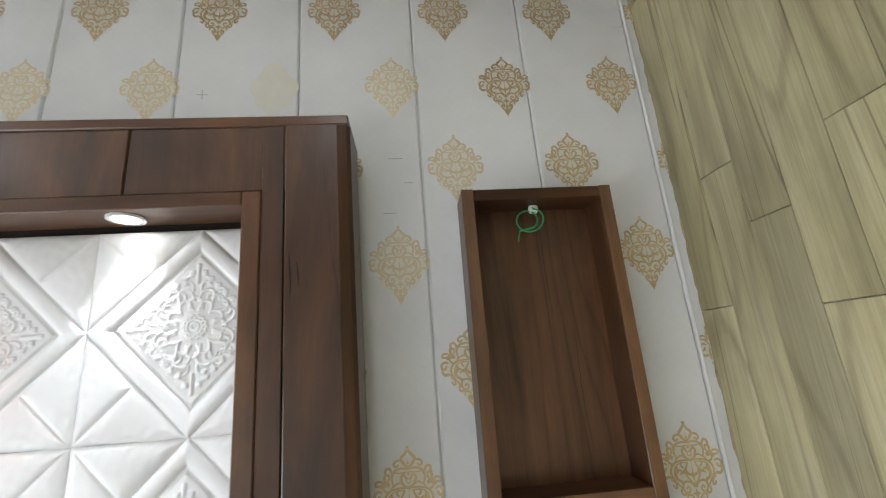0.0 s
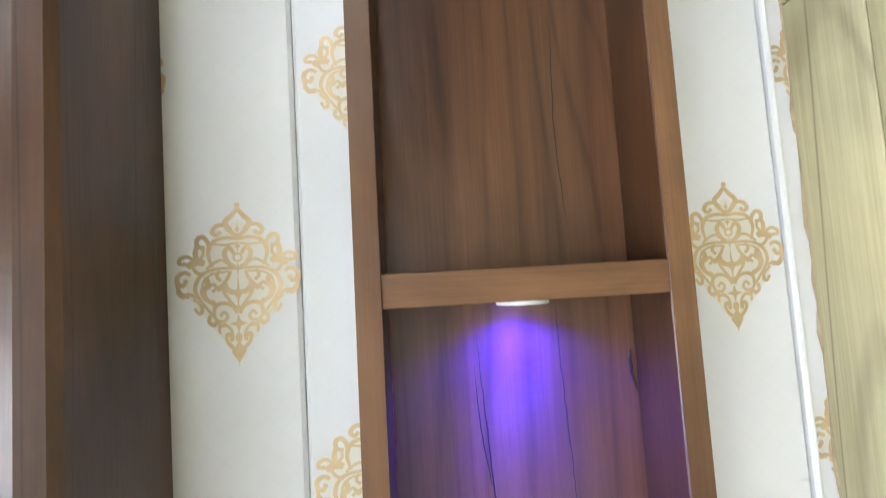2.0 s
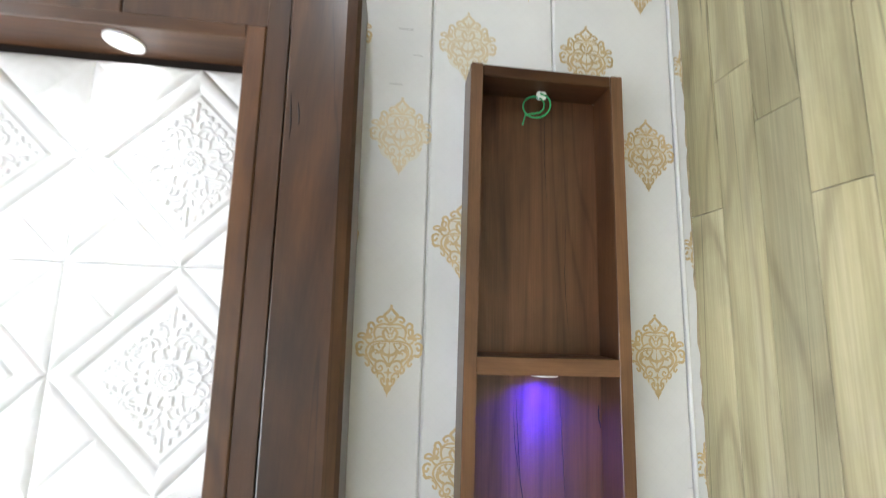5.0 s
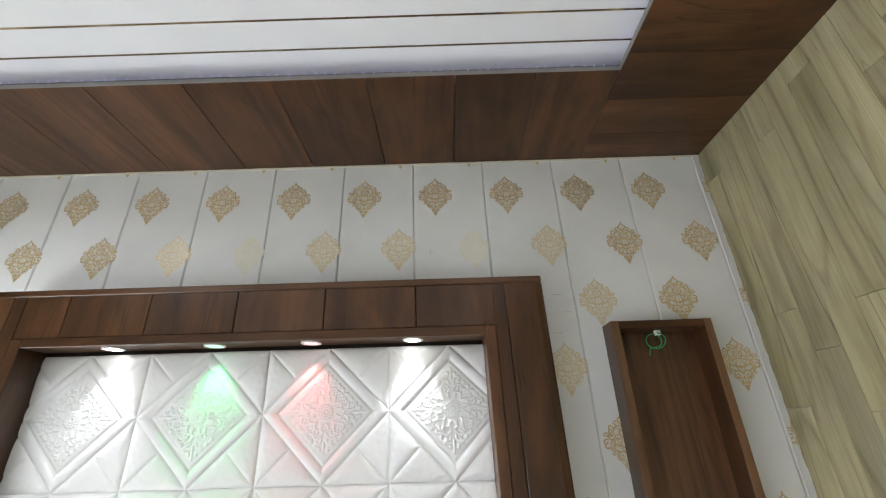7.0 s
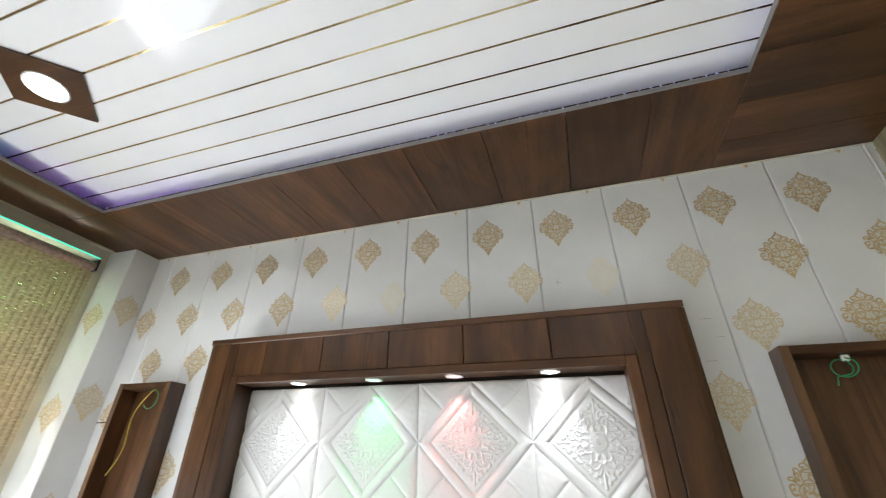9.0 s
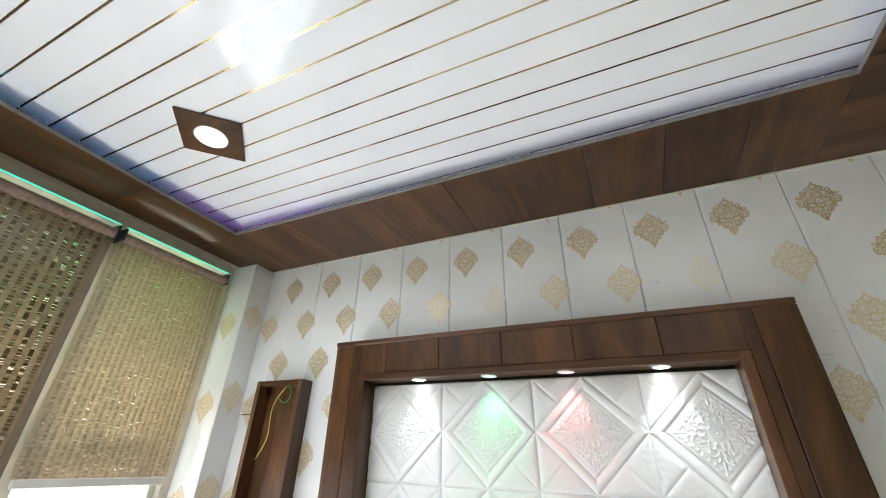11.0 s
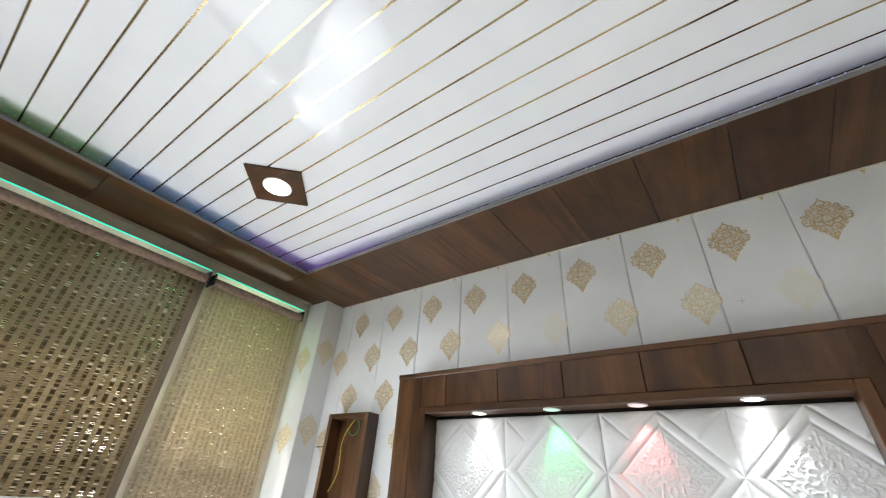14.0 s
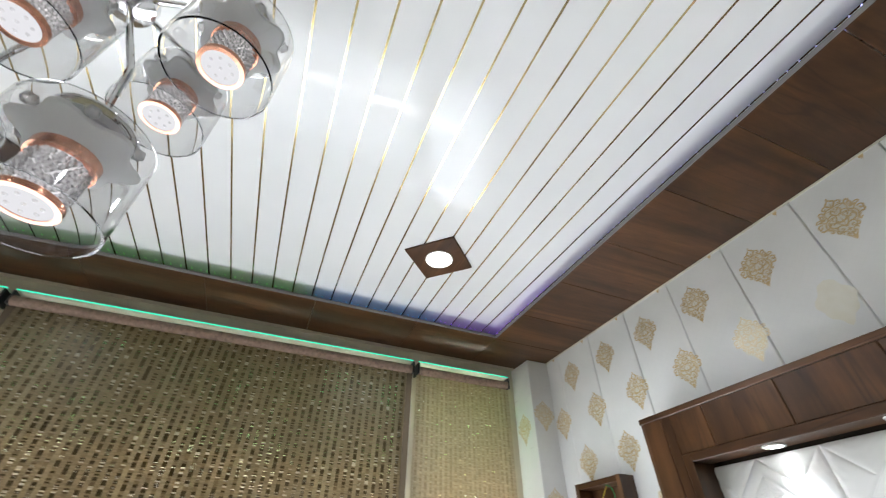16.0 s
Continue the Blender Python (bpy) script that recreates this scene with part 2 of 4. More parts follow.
glass = bpy.data.materials.new("clear_glass")
glass.use_nodes = True
_b = glass.node_tree.nodes["Principled BSDF"]
_b.inputs["Transmission Weight"].default_value = 1.0
_b.inputs["Roughness"].default_value = 0.0
_b.inputs["IOR"].default_value = 1.42
frosted_glass = bpy.data.materials.new("frosted_glass")
frosted_glass.use_nodes = True
_b = frosted_glass.node_tree.nodes["Principled BSDF"]
_b.inputs["Base Color"].default_value = (0.93, 0.93, 0.93, 1)
_b.inputs["Roughness"].default_value = 0.45
_tr = frosted_glass.node_tree.nodes.new("ShaderNodeBsdfTranslucent")
_tr.inputs[0].default_value = (0.95, 0.95, 0.95, 1)
_mx = frosted_glass.node_tree.nodes.new("ShaderNodeMixShader")
_mx.inputs[0].default_value = 0.55
frosted_glass.node_tree.links.new(_b.outputs[0], _mx.inputs[1])
frosted_glass.node_tree.links.new(_tr.outputs[0], _mx.inputs[2])
frosted_glass.node_tree.links.new(_mx.outputs[0], frosted_glass.node_tree.nodes["Material Output"].inputs[0])
crystal = bpy.data.materials.new("crystal_beads")
crystal.use_nodes = True
_b = crystal.node_tree.nodes["Principled BSDF"]
_b.inputs["Base Color"].default_value = (0.93, 0.92, 0.92, 1)
_b.inputs["Transmission Weight"].default_value = 0.75
_b.inputs["Roughness"].default_value = 0.04
_b.inputs["IOR"].default_value = 1.5


def blind_mat(name, dark, mid, pale, trans, rough=0.45):
    """Woven splint or band: some light passes through, each splint with its own tone."""
    m, nt, b = mat(name)
    v, rnd = coords(nt, (1, 0.15, 1))
    n1 = noise_tex(nt, v, 180.0, 3)
    geo = nt.nodes.new("ShaderNodeNewGeometry")
    tone = ramp(nt, geo.outputs["Random Per Island"], [(0.0, dark), (0.42, dark), (0.58, mid), (0.90, mid), (0.94, pale)])
    col = mixc(nt, 'MULTIPLY', 1.0, tone, ramp(nt, n1, [(0.3, (0.82, 0.82, 0.82)), (0.7, (1.15, 1.15, 1.15))]))
    nt.links.new(col, b.inputs["Base Color"])
    b.inputs["Roughness"].default_value = rough
    t = nt.nodes.new("ShaderNodeBsdfTranslucent")
    nt.links.new(col, t.inputs[0])
    mx = nt.nodes.new("ShaderNodeMixShader")
    mx.inputs[0].default_value = trans
    nt.links.new(b.outputs[0], mx.inputs[1])
    nt.links.new(t.outputs[0], mx.inputs[2])
    nt.links.new(mx.outputs[0], nt.nodes["Material Output"].inputs[0])
    return m


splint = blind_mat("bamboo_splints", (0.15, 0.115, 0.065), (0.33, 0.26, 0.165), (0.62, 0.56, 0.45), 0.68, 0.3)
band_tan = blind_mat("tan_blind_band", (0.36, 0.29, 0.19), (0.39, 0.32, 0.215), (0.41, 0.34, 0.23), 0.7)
# lighter copy for the narrow blind: light from behind is put into the colour
backlit_splint = blind_mat("backlit_bamboo_splints", (0.44, 0.365, 0.265), (0.53, 0.45, 0.335), (0.66, 0.59, 0.47), 0.6, 0.3)
led_sea = glow("sea_green_led", (0.05, 0.85, 0.5), 1.3)
# band of the narrow blind, lightened in colour the same way for the backlight
band_backlit = blind_mat("backlit_blind_band", (0.54, 0.465, 0.355), (0.57, 0.495, 0.38), (0.59, 0.515, 0.4), 0.6)
hem_cloth = plain("brown_hem_cloth", (0.17, 0.13, 0.085), 0.7, 0.15)

# glowing backdrop outside the windows: green awning above, foliage and bright haze lower
outside = bpy.data.materials.new("glowing_distance")
outside.use_nodes = True
_nt = outside.node_tree
_nt.nodes.clear()
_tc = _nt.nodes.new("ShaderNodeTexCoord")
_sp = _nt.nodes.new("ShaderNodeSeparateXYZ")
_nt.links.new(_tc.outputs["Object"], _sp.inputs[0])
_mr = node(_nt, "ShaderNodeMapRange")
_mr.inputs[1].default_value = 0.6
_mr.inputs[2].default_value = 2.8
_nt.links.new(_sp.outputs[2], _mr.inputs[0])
# daylight is put into these colours; the low stops are dimmed to spare the room
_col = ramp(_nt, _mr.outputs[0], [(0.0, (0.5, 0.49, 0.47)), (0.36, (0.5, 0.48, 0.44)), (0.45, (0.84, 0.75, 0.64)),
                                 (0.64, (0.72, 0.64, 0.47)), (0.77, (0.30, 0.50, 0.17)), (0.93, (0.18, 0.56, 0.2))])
# brighter patches painted in as daylight sparkling through the weave
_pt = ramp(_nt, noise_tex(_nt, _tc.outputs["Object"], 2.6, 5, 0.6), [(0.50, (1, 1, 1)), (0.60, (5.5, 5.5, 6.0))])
# glow painted stronger behind the narrow blind, weaker behind the wide ones
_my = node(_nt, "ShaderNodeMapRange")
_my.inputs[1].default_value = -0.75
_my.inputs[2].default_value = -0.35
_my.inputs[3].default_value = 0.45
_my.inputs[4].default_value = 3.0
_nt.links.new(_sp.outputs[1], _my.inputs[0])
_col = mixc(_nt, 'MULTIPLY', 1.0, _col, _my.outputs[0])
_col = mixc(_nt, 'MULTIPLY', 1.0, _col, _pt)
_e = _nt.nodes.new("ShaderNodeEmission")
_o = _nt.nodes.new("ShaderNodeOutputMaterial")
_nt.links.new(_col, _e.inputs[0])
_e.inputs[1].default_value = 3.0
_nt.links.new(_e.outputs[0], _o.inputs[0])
# emissive ground strip: its glow stands in for sunlight on the ground
ground_glow = glow("glowing_ground_outside", (1.0, 0.95, 0.87), 18.0)


# ---- building helpers ----
def box(bm, x0, x1, y0, y1, z0, z1, bevel=0.0, mi=0):
    vs = [bm.verts.new((x, y, z)) for x in (x0, x1) for y in (y0, y1) for z in (z0, z1)]
    idx = ((0, 1, 3, 2), (4, 6, 7, 5), (0, 4, 5, 1), (2, 3, 7, 6), (0, 2, 6, 4), (1, 5, 7, 3))
    fs = [bm.faces.new([vs[i] for i in f]) for f in idx]
    for f in fs:
        f.material_index = mi
    if bevel:
        es = {e for f in fs for e in f.edges}
        bmesh.ops.bevel(bm, geom=list(es), offset=bevel, segments=1, affect='EDGES')
    return bm


def ring(bm, c, r0, r1, z0, z1, n=32, axis=2):
    """A tube wall between two radii, along z."""
    prof = ((r0, z0), (r1, z0), (r1, z1), (r0, z1))
    rows = []
    for i in range(n):
        a = 2 * math.pi * i / n
        rows.append([bm.verts.new((c[0] + r * math.cos(a), c[1] + r * math.sin(a), c[2] + z)) for r, z in prof])
    for i in range(n):
        a, b = rows[i], rows[(i + 1) % n]
        for j in range(4):
            bm.faces.new((a[j], b[j], b[(j + 1) % 4], a[(j + 1) % 4]))
    return bm


def lathe(bm, c, prof, n=32):
    """A closed-ended turned body from (radius, z) steps."""
    rows = []
    for r, z in prof:
        rows.append([bm.verts.new((c[0] + r * math.cos(2 * math.pi * i / n), c[1] + r * math.sin(2 * math.pi * i / n), c[2] + z)) for i in range(n)])
    for p, q in zip(rows, rows[1:]):
        for i in range(n):
            bm.faces.new((p[i], p[(i + 1) % n], q[(i + 1) % n], q[i]))
    bm.faces.new(list(reversed(rows[0])))
    bm.faces.new(rows[-1])
    return bm


def tube(bm, pts, r, n=8, taper=False):
    """A round cable or rod along points."""
    pts = [Vector(p) for p in pts]
    rows = []
    up = Vector((0.13, 0.37, 0.92)).normalized()
    for i, p in enumerate(pts):
        d = (pts[min(i + 1, len(pts) - 1)] - pts[max(i - 1, 0)]).normalized()
        a = d.cross(up).normalized()
        b = d.cross(a).normalized()
        q = r * (0.15 + math.sin(math.pi * i / (len(pts) - 1))) if taper else r
        rows.append([bm.verts.new(p + q * (math.cos(t) * a + math.sin(t) * b)) for t in [2 * math.pi * k / n for k in range(n)]])
    for p, q in zip(rows, rows[1:]):
        for k in range(n):
            bm.faces.new((p[k], p[(k + 1) % n], q[(k + 1) % n], q[k]))
    bm.faces.new(list(reversed(rows[0])))
    bm.faces.new(rows[-1])
    return bm


def smooth(ob, angle=35):
    ob.data.polygons.foreach_set("use_smooth", [True] * len(ob.data.polygons))
    ob.data.set_sharp_from_angle(angle=radians(angle))
    return ob


def mesh_of(name, bm, *materials):
    bmesh.ops.recalc_face_normals(bm, faces=bm.faces)
    me = bpy.data.meshes.new(name)
    bm.to_mesh(me)
    bm.free()
    for m in materials:
        me.materials.append(m)
    return me


def thing(name, loc, label, category, group=""):
    ob = new(name)
    ob.location = loc
    ob.empty_display_size = 0.05
    return tagged(ob, label, category, group)


def part(name, bm, material, parent, label=""):
    """One mesh under its thing or part; bm is in the world's metres."""
    base = Vector((0, 0, 0))
    p = parent
    while p:
        base += p.location
        p = p.parent
    bmesh.ops.translate(bm, vec=-base, verts=bm.verts)
    ob = new(name, mesh_of(name, bm, material))
    ob.parent = parent
    if label:
        ob["label"] = label
    return ob


def structure(name, bm, label, category, *materials):
    return tagged(new(name, mesh_of(name, bm, *materials)), label, category, "", "structure")


# ---- large structure ----
floor = structure("floor", box(bmesh.new(), -3.4, 0.2, YS - 0.1, 0.2, -0.1, 0.0), "pale polished floor tiles of the room", "floor", floor_mat)
wall_north = structure("wall_north", box(bmesh.new(), -3.4, XR + 0.2, 0.012, 0.2, 0, 2.8), "white wall behind the printed panels", "wall", paint_white)
wall_east = structure("wall_east", box(bmesh.new(), XR + 0.012, XR + 0.2, YS - 0.1, 0.012, 0, 2.8), "wall clad in pale wood-look plank tiles", "wall", concrete)
wall_south = structure("wall_south", box(bmesh.new(), -3.4, XR + 0.012, YS - 0.15, YS, 0, 2.8), "plain white painted wall", "wall", paint_white)

bm = bmesh.new()
box(bm, XW - 0.18, XW, YS, 0.012, 2.53, 2.8)
box(bm, XW - 0.18, XW, YS, 0.012, 0, 0.1)
box(bm, XW - 0.18, XW, -0.165, 0.012, 0.1, 2.53)
for yp in (-0.73, -2.43):
    box(bm, XW - 0.028, XW - 0.001, yp - 0.03, yp + 0.05, 0.1, 2.53)
wall_west = structure("wall_west", bm, "cream plastered wall round the tall windows", "wall", cream)

bm = bmesh.new()
box(bm, -3.118, -2.943, -0.125, 0.012, 0, ZB - 0.001, 0.002)
pillar = structure("pillar", bm, "square corner pillar clad in white printed panels", "pillar", panel_white)

# ceiling: glossy strips with gold beads between them, in one mesh
PITCH = 0.0876
bm = bmesh.new()
y = -0.3555
CX0, CX1 = XW + 0.001, XR + 0.011
box(bm, CX0, CX1, YS + 0.001, 0.011, ZC + 0.006, ZC + 0.05)
y += 4 * PITCH
while y > YS + PITCH:
    box(bm, CX0, CX1, y - PITCH + 0.0028, y - 0.0028, ZC, ZC + 0.0055, 0.0012, 0)
    box(bm, CX0, CX1, y - 0.0028, y + 0.0028, ZC + 0.0012, ZC + 0.0055, 0, 1)
    y -= PITCH
ceiling = structure("ceiling", bm, "glossy white ceiling strips with thin gold beads", "ceiling", ceil_white, gold_line)
slab = structure("ceiling_slab", box(bmesh.new(), -3.4, 0.2, YS - 0.1, 0.2, 2.8, 2.95), "concrete slab above the ceiling", "ceiling", concrete)

# ---- timber border round the ceiling recess ----
border = thing("ceiling_border", (0, 0, ZB), "brown wood-grain border round the ceiling recess", "border")
border["kind"] = "structure"
BT = 0.014           # thickness of the border boards, which hang clear of the ceiling


def board(x0, x1, y0, y1, m):
    part("board", box(bmesh.new(), x0 + 0.0007, x1 - 0.0007, y0 + 0.0007, y1 - 0.0007, ZB, ZB + BT, 0.0012), m, border)


cuts = [-3.08, -2.79, -2.53, -2.24, -1.965, -1.69, -1.442, -1.18, -0.93, -0.70, RX1]
for a, b in zip(cuts, cuts[1:]):
    board(a, b, RY1, 0.012, wood_y)
    board(a, b, YS, RY0, wood_y)
ys = [RY1, -0.82, -1.3, -1.75, -2.2, -2.6, RY0]
for a, b in zip(ys, ys[1:]):
    board(-3.08, RX0, b, a, wood_y)
ys = [0.012, -0.135, -0.29, -0.455, -0.70, -0.95, -1.2, -1.45, -1.7, -1.95, -2.2, -2.45, -2.7, -2.95, YS]
for a, b in zip(ys, ys[1:]):
    board(RX1, XR + 0.012, b, a, wood_x)
part("closing_strip", box(bmesh.new(), XW + 0.0005, -3.0805, YS + 0.002, 0.01, ZB + 0.004, ZB + BT, 0.001), cream, border)
bm = bmesh.new()
z0, z1 = ZB + 0.0008, ZB + BT + 0.001
box(bm, RX0 + 0.0002, RX1 - 0.0002, RY1 - 0.0022, RY1 + 0.0004, z0, z1)
box(bm, RX0 + 0.0002, RX1 - 0.0002, RY0 - 0.0004, RY0 + 0.0022, z0, z1)
box(bm, RX0 - 0.0004, RX0 + 0.0022, RY0 + 0.0025, RY1 - 0.0025, z0, z1)
box(bm, RX1 - 0.0022, RX1 + 0.0004, RY0 + 0.0025, RY1 - 0.0025, z0, z1)
part("inner_edge", bm, lip_grey, border, "grey edge band of the border boards")

# LED tape lying on the border boards, facing the glossy ceiling
led = thing("led_strip", (RX0, RY1, ZB + BT), "LED tape glowing violet, blue and green in the cove", "led strip")
zt = ZB + BT + 0.0005
runs = [("violet", 'x', RX0 - 0.02, -2.30, RY1 + 0.02), ("white", 'x', -2.30, RX1 + 0.02, RY1 + 0.02),
        ("violet", 'y', -0.72, RY1 + 0.01, RX0 - 0.02), ("blue", 'y', -1.32, -0.72, RX0 - 0.02), ("green", 'y', RY0 - 0.02, -1.32, RX0 - 0.02),
        ("white", 'y', RY0 - 0.02, RY1 + 0.01, RX1 + 0.02), ("blue", 'x', RX0, RX1, RY0 - 0.02)]
for hue, axis, a, b, at in runs:
    def strip(bm, p, q, half_w, z0, z1):
        if axis == 'x':
            return box(bm, p, q, at - half_w, at + half_w, z0, z1)
        return box(bm, at - half_w, at + half_w, p, q, z0, z1)
    part("tape", strip(bmesh.new(), a + 0.001, b - 0.001, 0.004, zt, zt + 0.002), led_tapes[hue], led)
    # row of diodes on a slack second tape that stands just behind the border's edge
    inward = {RY1 + 0.02: -1, RX0 - 0.02: 1, RX1 + 0.02: -1, RY0 - 0.02: 1}[at]
    at += inward * 0.008
    bm = bmesh.new()
    for i in range(int((b - a) / 0.033)):
        p = a + 0.016 + i * 0.033
        sag = 0.003 * math.sin(2.1 * p) + 0.0015 * math.sin(7 * p)
        p += 0.007 * math.sin(41 * p)
        strip(bm, p - 0.0014, p + 0.0014, 0.001, ZB + 0.034 + sag, ZB + 0.0366 + sag)
    part("diode", bm, led_dots[hue], led)["kind"] = "stuff"


# ---- scroll ornament ----
def scroll(x, y, head, length, k0, k1, n=14):
    """Points of a spiral stroke: start, heading in degrees, curvature from k0 to k1 in degrees per unit."""
    pts = [(x, y)]
    a = radians(head)
    ds = length / n
    for i in range(n):
        k = k0 + (k1 - k0) * (i + 0.5) / n
        a += radians(k) * ds
        x += math.cos(a) * ds
        y += math.sin(a) * ds
        pts.append((x, y))
    return pts


def ribbon(bm, pts, w, depth, flip):
    """A flat stroke that swells in the middle and ends in a round."""
    n = len(pts)
    prev = None
    for i, (x, y) in enumerate(pts):
        x0, y0 = pts[max(i - 1, 0)]
        x1, y1 = pts[min(i + 1, n - 1)]
        l = math.hypot(x1 - x0, y1 - y0) or 1
        nx, ny = -(y1 - y0) / l, (x1 - x0) / l
        h = 0.5 * w * (0.55 + 0.5 * math.sin(math.pi * min(1, 0.12 + 0.76 * i / (n - 1))))
        a = bm.verts.new((flip * (x + nx * h), depth, y + ny * h))
        b = bm.verts.new((flip * (x - nx * h), depth, y - ny * h))
        if prev:
            bm.faces.new((prev[0], a, b, prev[1]))
        prev = (a, b)
    x, y = pts[-1]
    dot(bm, flip * x, y, w * 0.55, depth - 0.001)


def dot(bm, x, y, r, depth, n=12, inner=0.0):
    if inner:
        o = [bm.verts.new((x + r * math.cos(t), depth, y + r * math.sin(t))) for t in [2 * math.pi * i / n for i in range(n)]]
        q = [bm.verts.new((x + inner * math.cos(t), depth, y + inner * math.sin(t))) for t in [2 * math.pi * i / n for i in range(n)]]
        for i in range(n):
            bm.faces.new((o[i], o[(i + 1) % n], q[(i + 1) % n], q[i]))
    else:
        bm.faces.new([bm.verts.new((x + r * math.cos(t), depth, y + r * math.sin(t))) for t in [2 * math.pi * i / n for i in range(n)]])


def rhomb(bm, x, y, a, b, depth):
    bm.faces.new([bm.verts.new((x + p * a, depth, y + q * b)) for p, q in ((1, 0), (0.25, 0.25), (0, 1), (-0.25, 0.25), (-1, 0), (-0.25, -0.25), (0, -1), (0.25, -0.25))])


def spline(ctrl, n=5):
    """Smooth points through the stations of a pen stroke."""
    p = [ctrl[0], *ctrl, ctrl[-1]]
    out = []
    for i in range(1, len(p) - 2):
        for k_ in range(n):
            t = k_ / n
            out.append(tuple(0.5 * (2 * p[i][c_] + (p[i + 1][c_] - p[i - 1][c_]) * t + (2 * p[i - 1][c_] - 5 * p[i][c_] + 4 * p[i + 1][c_] - p[i + 2][c_]) * t * t
                                    + (3 * p[i][c_] - p[i - 1][c_] - 3 * p[i + 1][c_] + p[i + 2][c_]) * t ** 3) for c_ in (0, 1)))
    return out + [ctrl[-1]]


def damask():
    """One gold damask figure, 0.118 wide and 0.159 high, its foot at the origin: pen strokes, mirrored."""
    strokes = []

    def s(w, *stations):
        strokes.append((w, stations))
    # crown
    s(.09, (0, 2.60), (.10, 2.47), (.20, 2.36), (.14, 2.22), (.02, 2.10))
    s(.075, (.10, 2.22), (.20, 2.30), (.34, 2.30), (.42, 2.20), (.36, 2.13), (.30, 2.17))
    # upper arch and its outer curls
    s(.07, (0, 2.05), (.18, 2.08), (.36, 2.04), (.47, 1.92), (.49, 1.78), (.44, 1.60))
    s(.04, (.02, 1.98), (.2, 1.95), (.38, 1.97))
    s(.08, (.46, 1.86), (.50, 2.02), (.58, 2.11), (.67, 2.06), (.66, 1.95), (.58, 1.91))
    s(.05, (.58, 1.92), (.57, 1.80), (.62, 1.73))
    s(.085, (.66, 1.98), (.70, 1.82), (.66, 1.68))
    s(.13, (.55, 1.63), (.66, 1.67), (.78, 1.62))
    s(.07, (.72, 1.70), (.84, 1.77), (.95, 1.73), (.96, 1.65), (.88, 1.64))
    s(.08, (.78, 1.44), (.88, 1.49), (.99, 1.42), (.99, 1.30), (.90, 1.26), (.86, 1.33))
    s(.06, (.97, 1.42), (1.0, 1.28), (.95, 1.14), (.86, 1.06))
    # great loop
    s(.065, (0, 1.52), (.33, 1.53), (.58, 1.45), (.70, 1.26), (.68, 1.03), (.55, .77), (.40, .58))
    s(.04, (.1, 1.47), (.4, 1.45), (.56, 1.33), (.60, 1.15))
    s(.06, (.76, 1.60), (.68, 1.48), (.58, 1.44))
    s(.10, (.53, 1.40), (.50, 1.26), (.58, 1.14), (.56, 1.0), (.46, .93))
    s(.055, (.50, 1.18), (.42, 1.26), (.36, 1.20), (.41, 1.14))
    s(.07, (.69, 1.03), (.82, 1.10), (.95, 1.06), (.99, 1.14))
    s(.07, (.78, 1.02), (.68, .90), (.70, .79), (.78, .76), (.80, .83))
    # lower scrolls
    s(.07, (.03, .72), (.12, .86), (.28, .92), (.43, .86), (.48, .70), (.42, .52))
    s(.06, (.40, .62), (.30, .60), (.22, .68), (.28, .76), (.35, .71))
    s(.08, (.44, .60), (.54, .54), (.62, .60), (.58, .68))
    s(.065, (.14, .26), (.16, .42), (.28, .53), (.42, .50), (.44, .42))
    s(.085, (.02, .06), (.14, .12), (.28, .22), (.30, .34), (.20, .36), (.19, .28))
    # heart
    s(.06, (.01, .78), (.14, .94), (.24, 1.12), (.20, 1.24))
    s(.10, (.03, 1.10), (.14, 1.12), (.24, 1.20), (.32, 1.18))
    s(.06, (.12, 1.48), (.18, 1.34), (.28, 1.22))
    s(.06, (.30, 1.50), (.35, 1.40), (.30, 1.33))
    s(.08, (.06, 1.78), (.14, 1.90), (.22, 1.80), (.16, 1.64), (.07, 1.56))
    s(.05, (.12, 1.56), (.26, 1.68), (.42, 1.62), (.50, 1.55))
    bm = bmesh.new()
    d = 0.0
    for w, stations in strokes:
        for f in (1, -1):
            ribbon(bm, spline(stations), w, d, f)
            d -= 0.0022
    dot(bm, 0, 2.66, 0.05, d)
    dot(bm, 0, 1.72, 0.085, d - 0.002, 16, 0.05)
    rhomb(bm, 0, 0.55, 0.2, 0.17, d - 0.004)
    rhomb(bm, 0, 0.10, 0.17, 0.32, d - 0.006)
    dot(bm, 0, 0.30, 0.09, d - 0.007)
    dot(bm, 0, 0.06, 0.2, d - 0.0075, 4)
    dot(bm, 0, 0.80, 0.07, d - 0.007)
    rhomb(bm, 0, 1.08, 0.09, 0.34, d - 0.008)
    rhomb(bm, 0, 1.92, 0.06, 0.12, d - 0.010)
    rhomb(bm, 0, 1.52, 0.07, 0.13, d - 0.012)
    rhomb(bm, 0, 2.22, 0.05, 0.14, d - 0.014)
    for v in bm.verts:
        v.co.x *= 0.6 + 0.4 * min(1.0, max(0.0, (v.co.z - 0.15) / 1.0))
    # faint film tint between the strokes
    ground_ = [bm.verts.new((px, 0.06, pz)) for px, pz in ((0, -0.1), (0.24, 0.25), (0.5, 0.62), (0.78, 1.0), (0.9, 1.35), (0.8, 1.65), (0.55, 1.95), (0.22, 2.25),
                                                          (0, 2.4), (-0.22, 2.25), (-0.55, 1.95), (-0.8, 1.65), (-0.9, 1.35), (-0.78, 1.0), (-0.5, 0.62), (-0.24, 0.25))]
    bm.faces.new(ground_).material_index = 1
    lo = min(v.co.z for v in bm.verts)
    hi = max(v.co.z for v in bm.verts)
    wd = max(v.co.x for v in bm.verts)
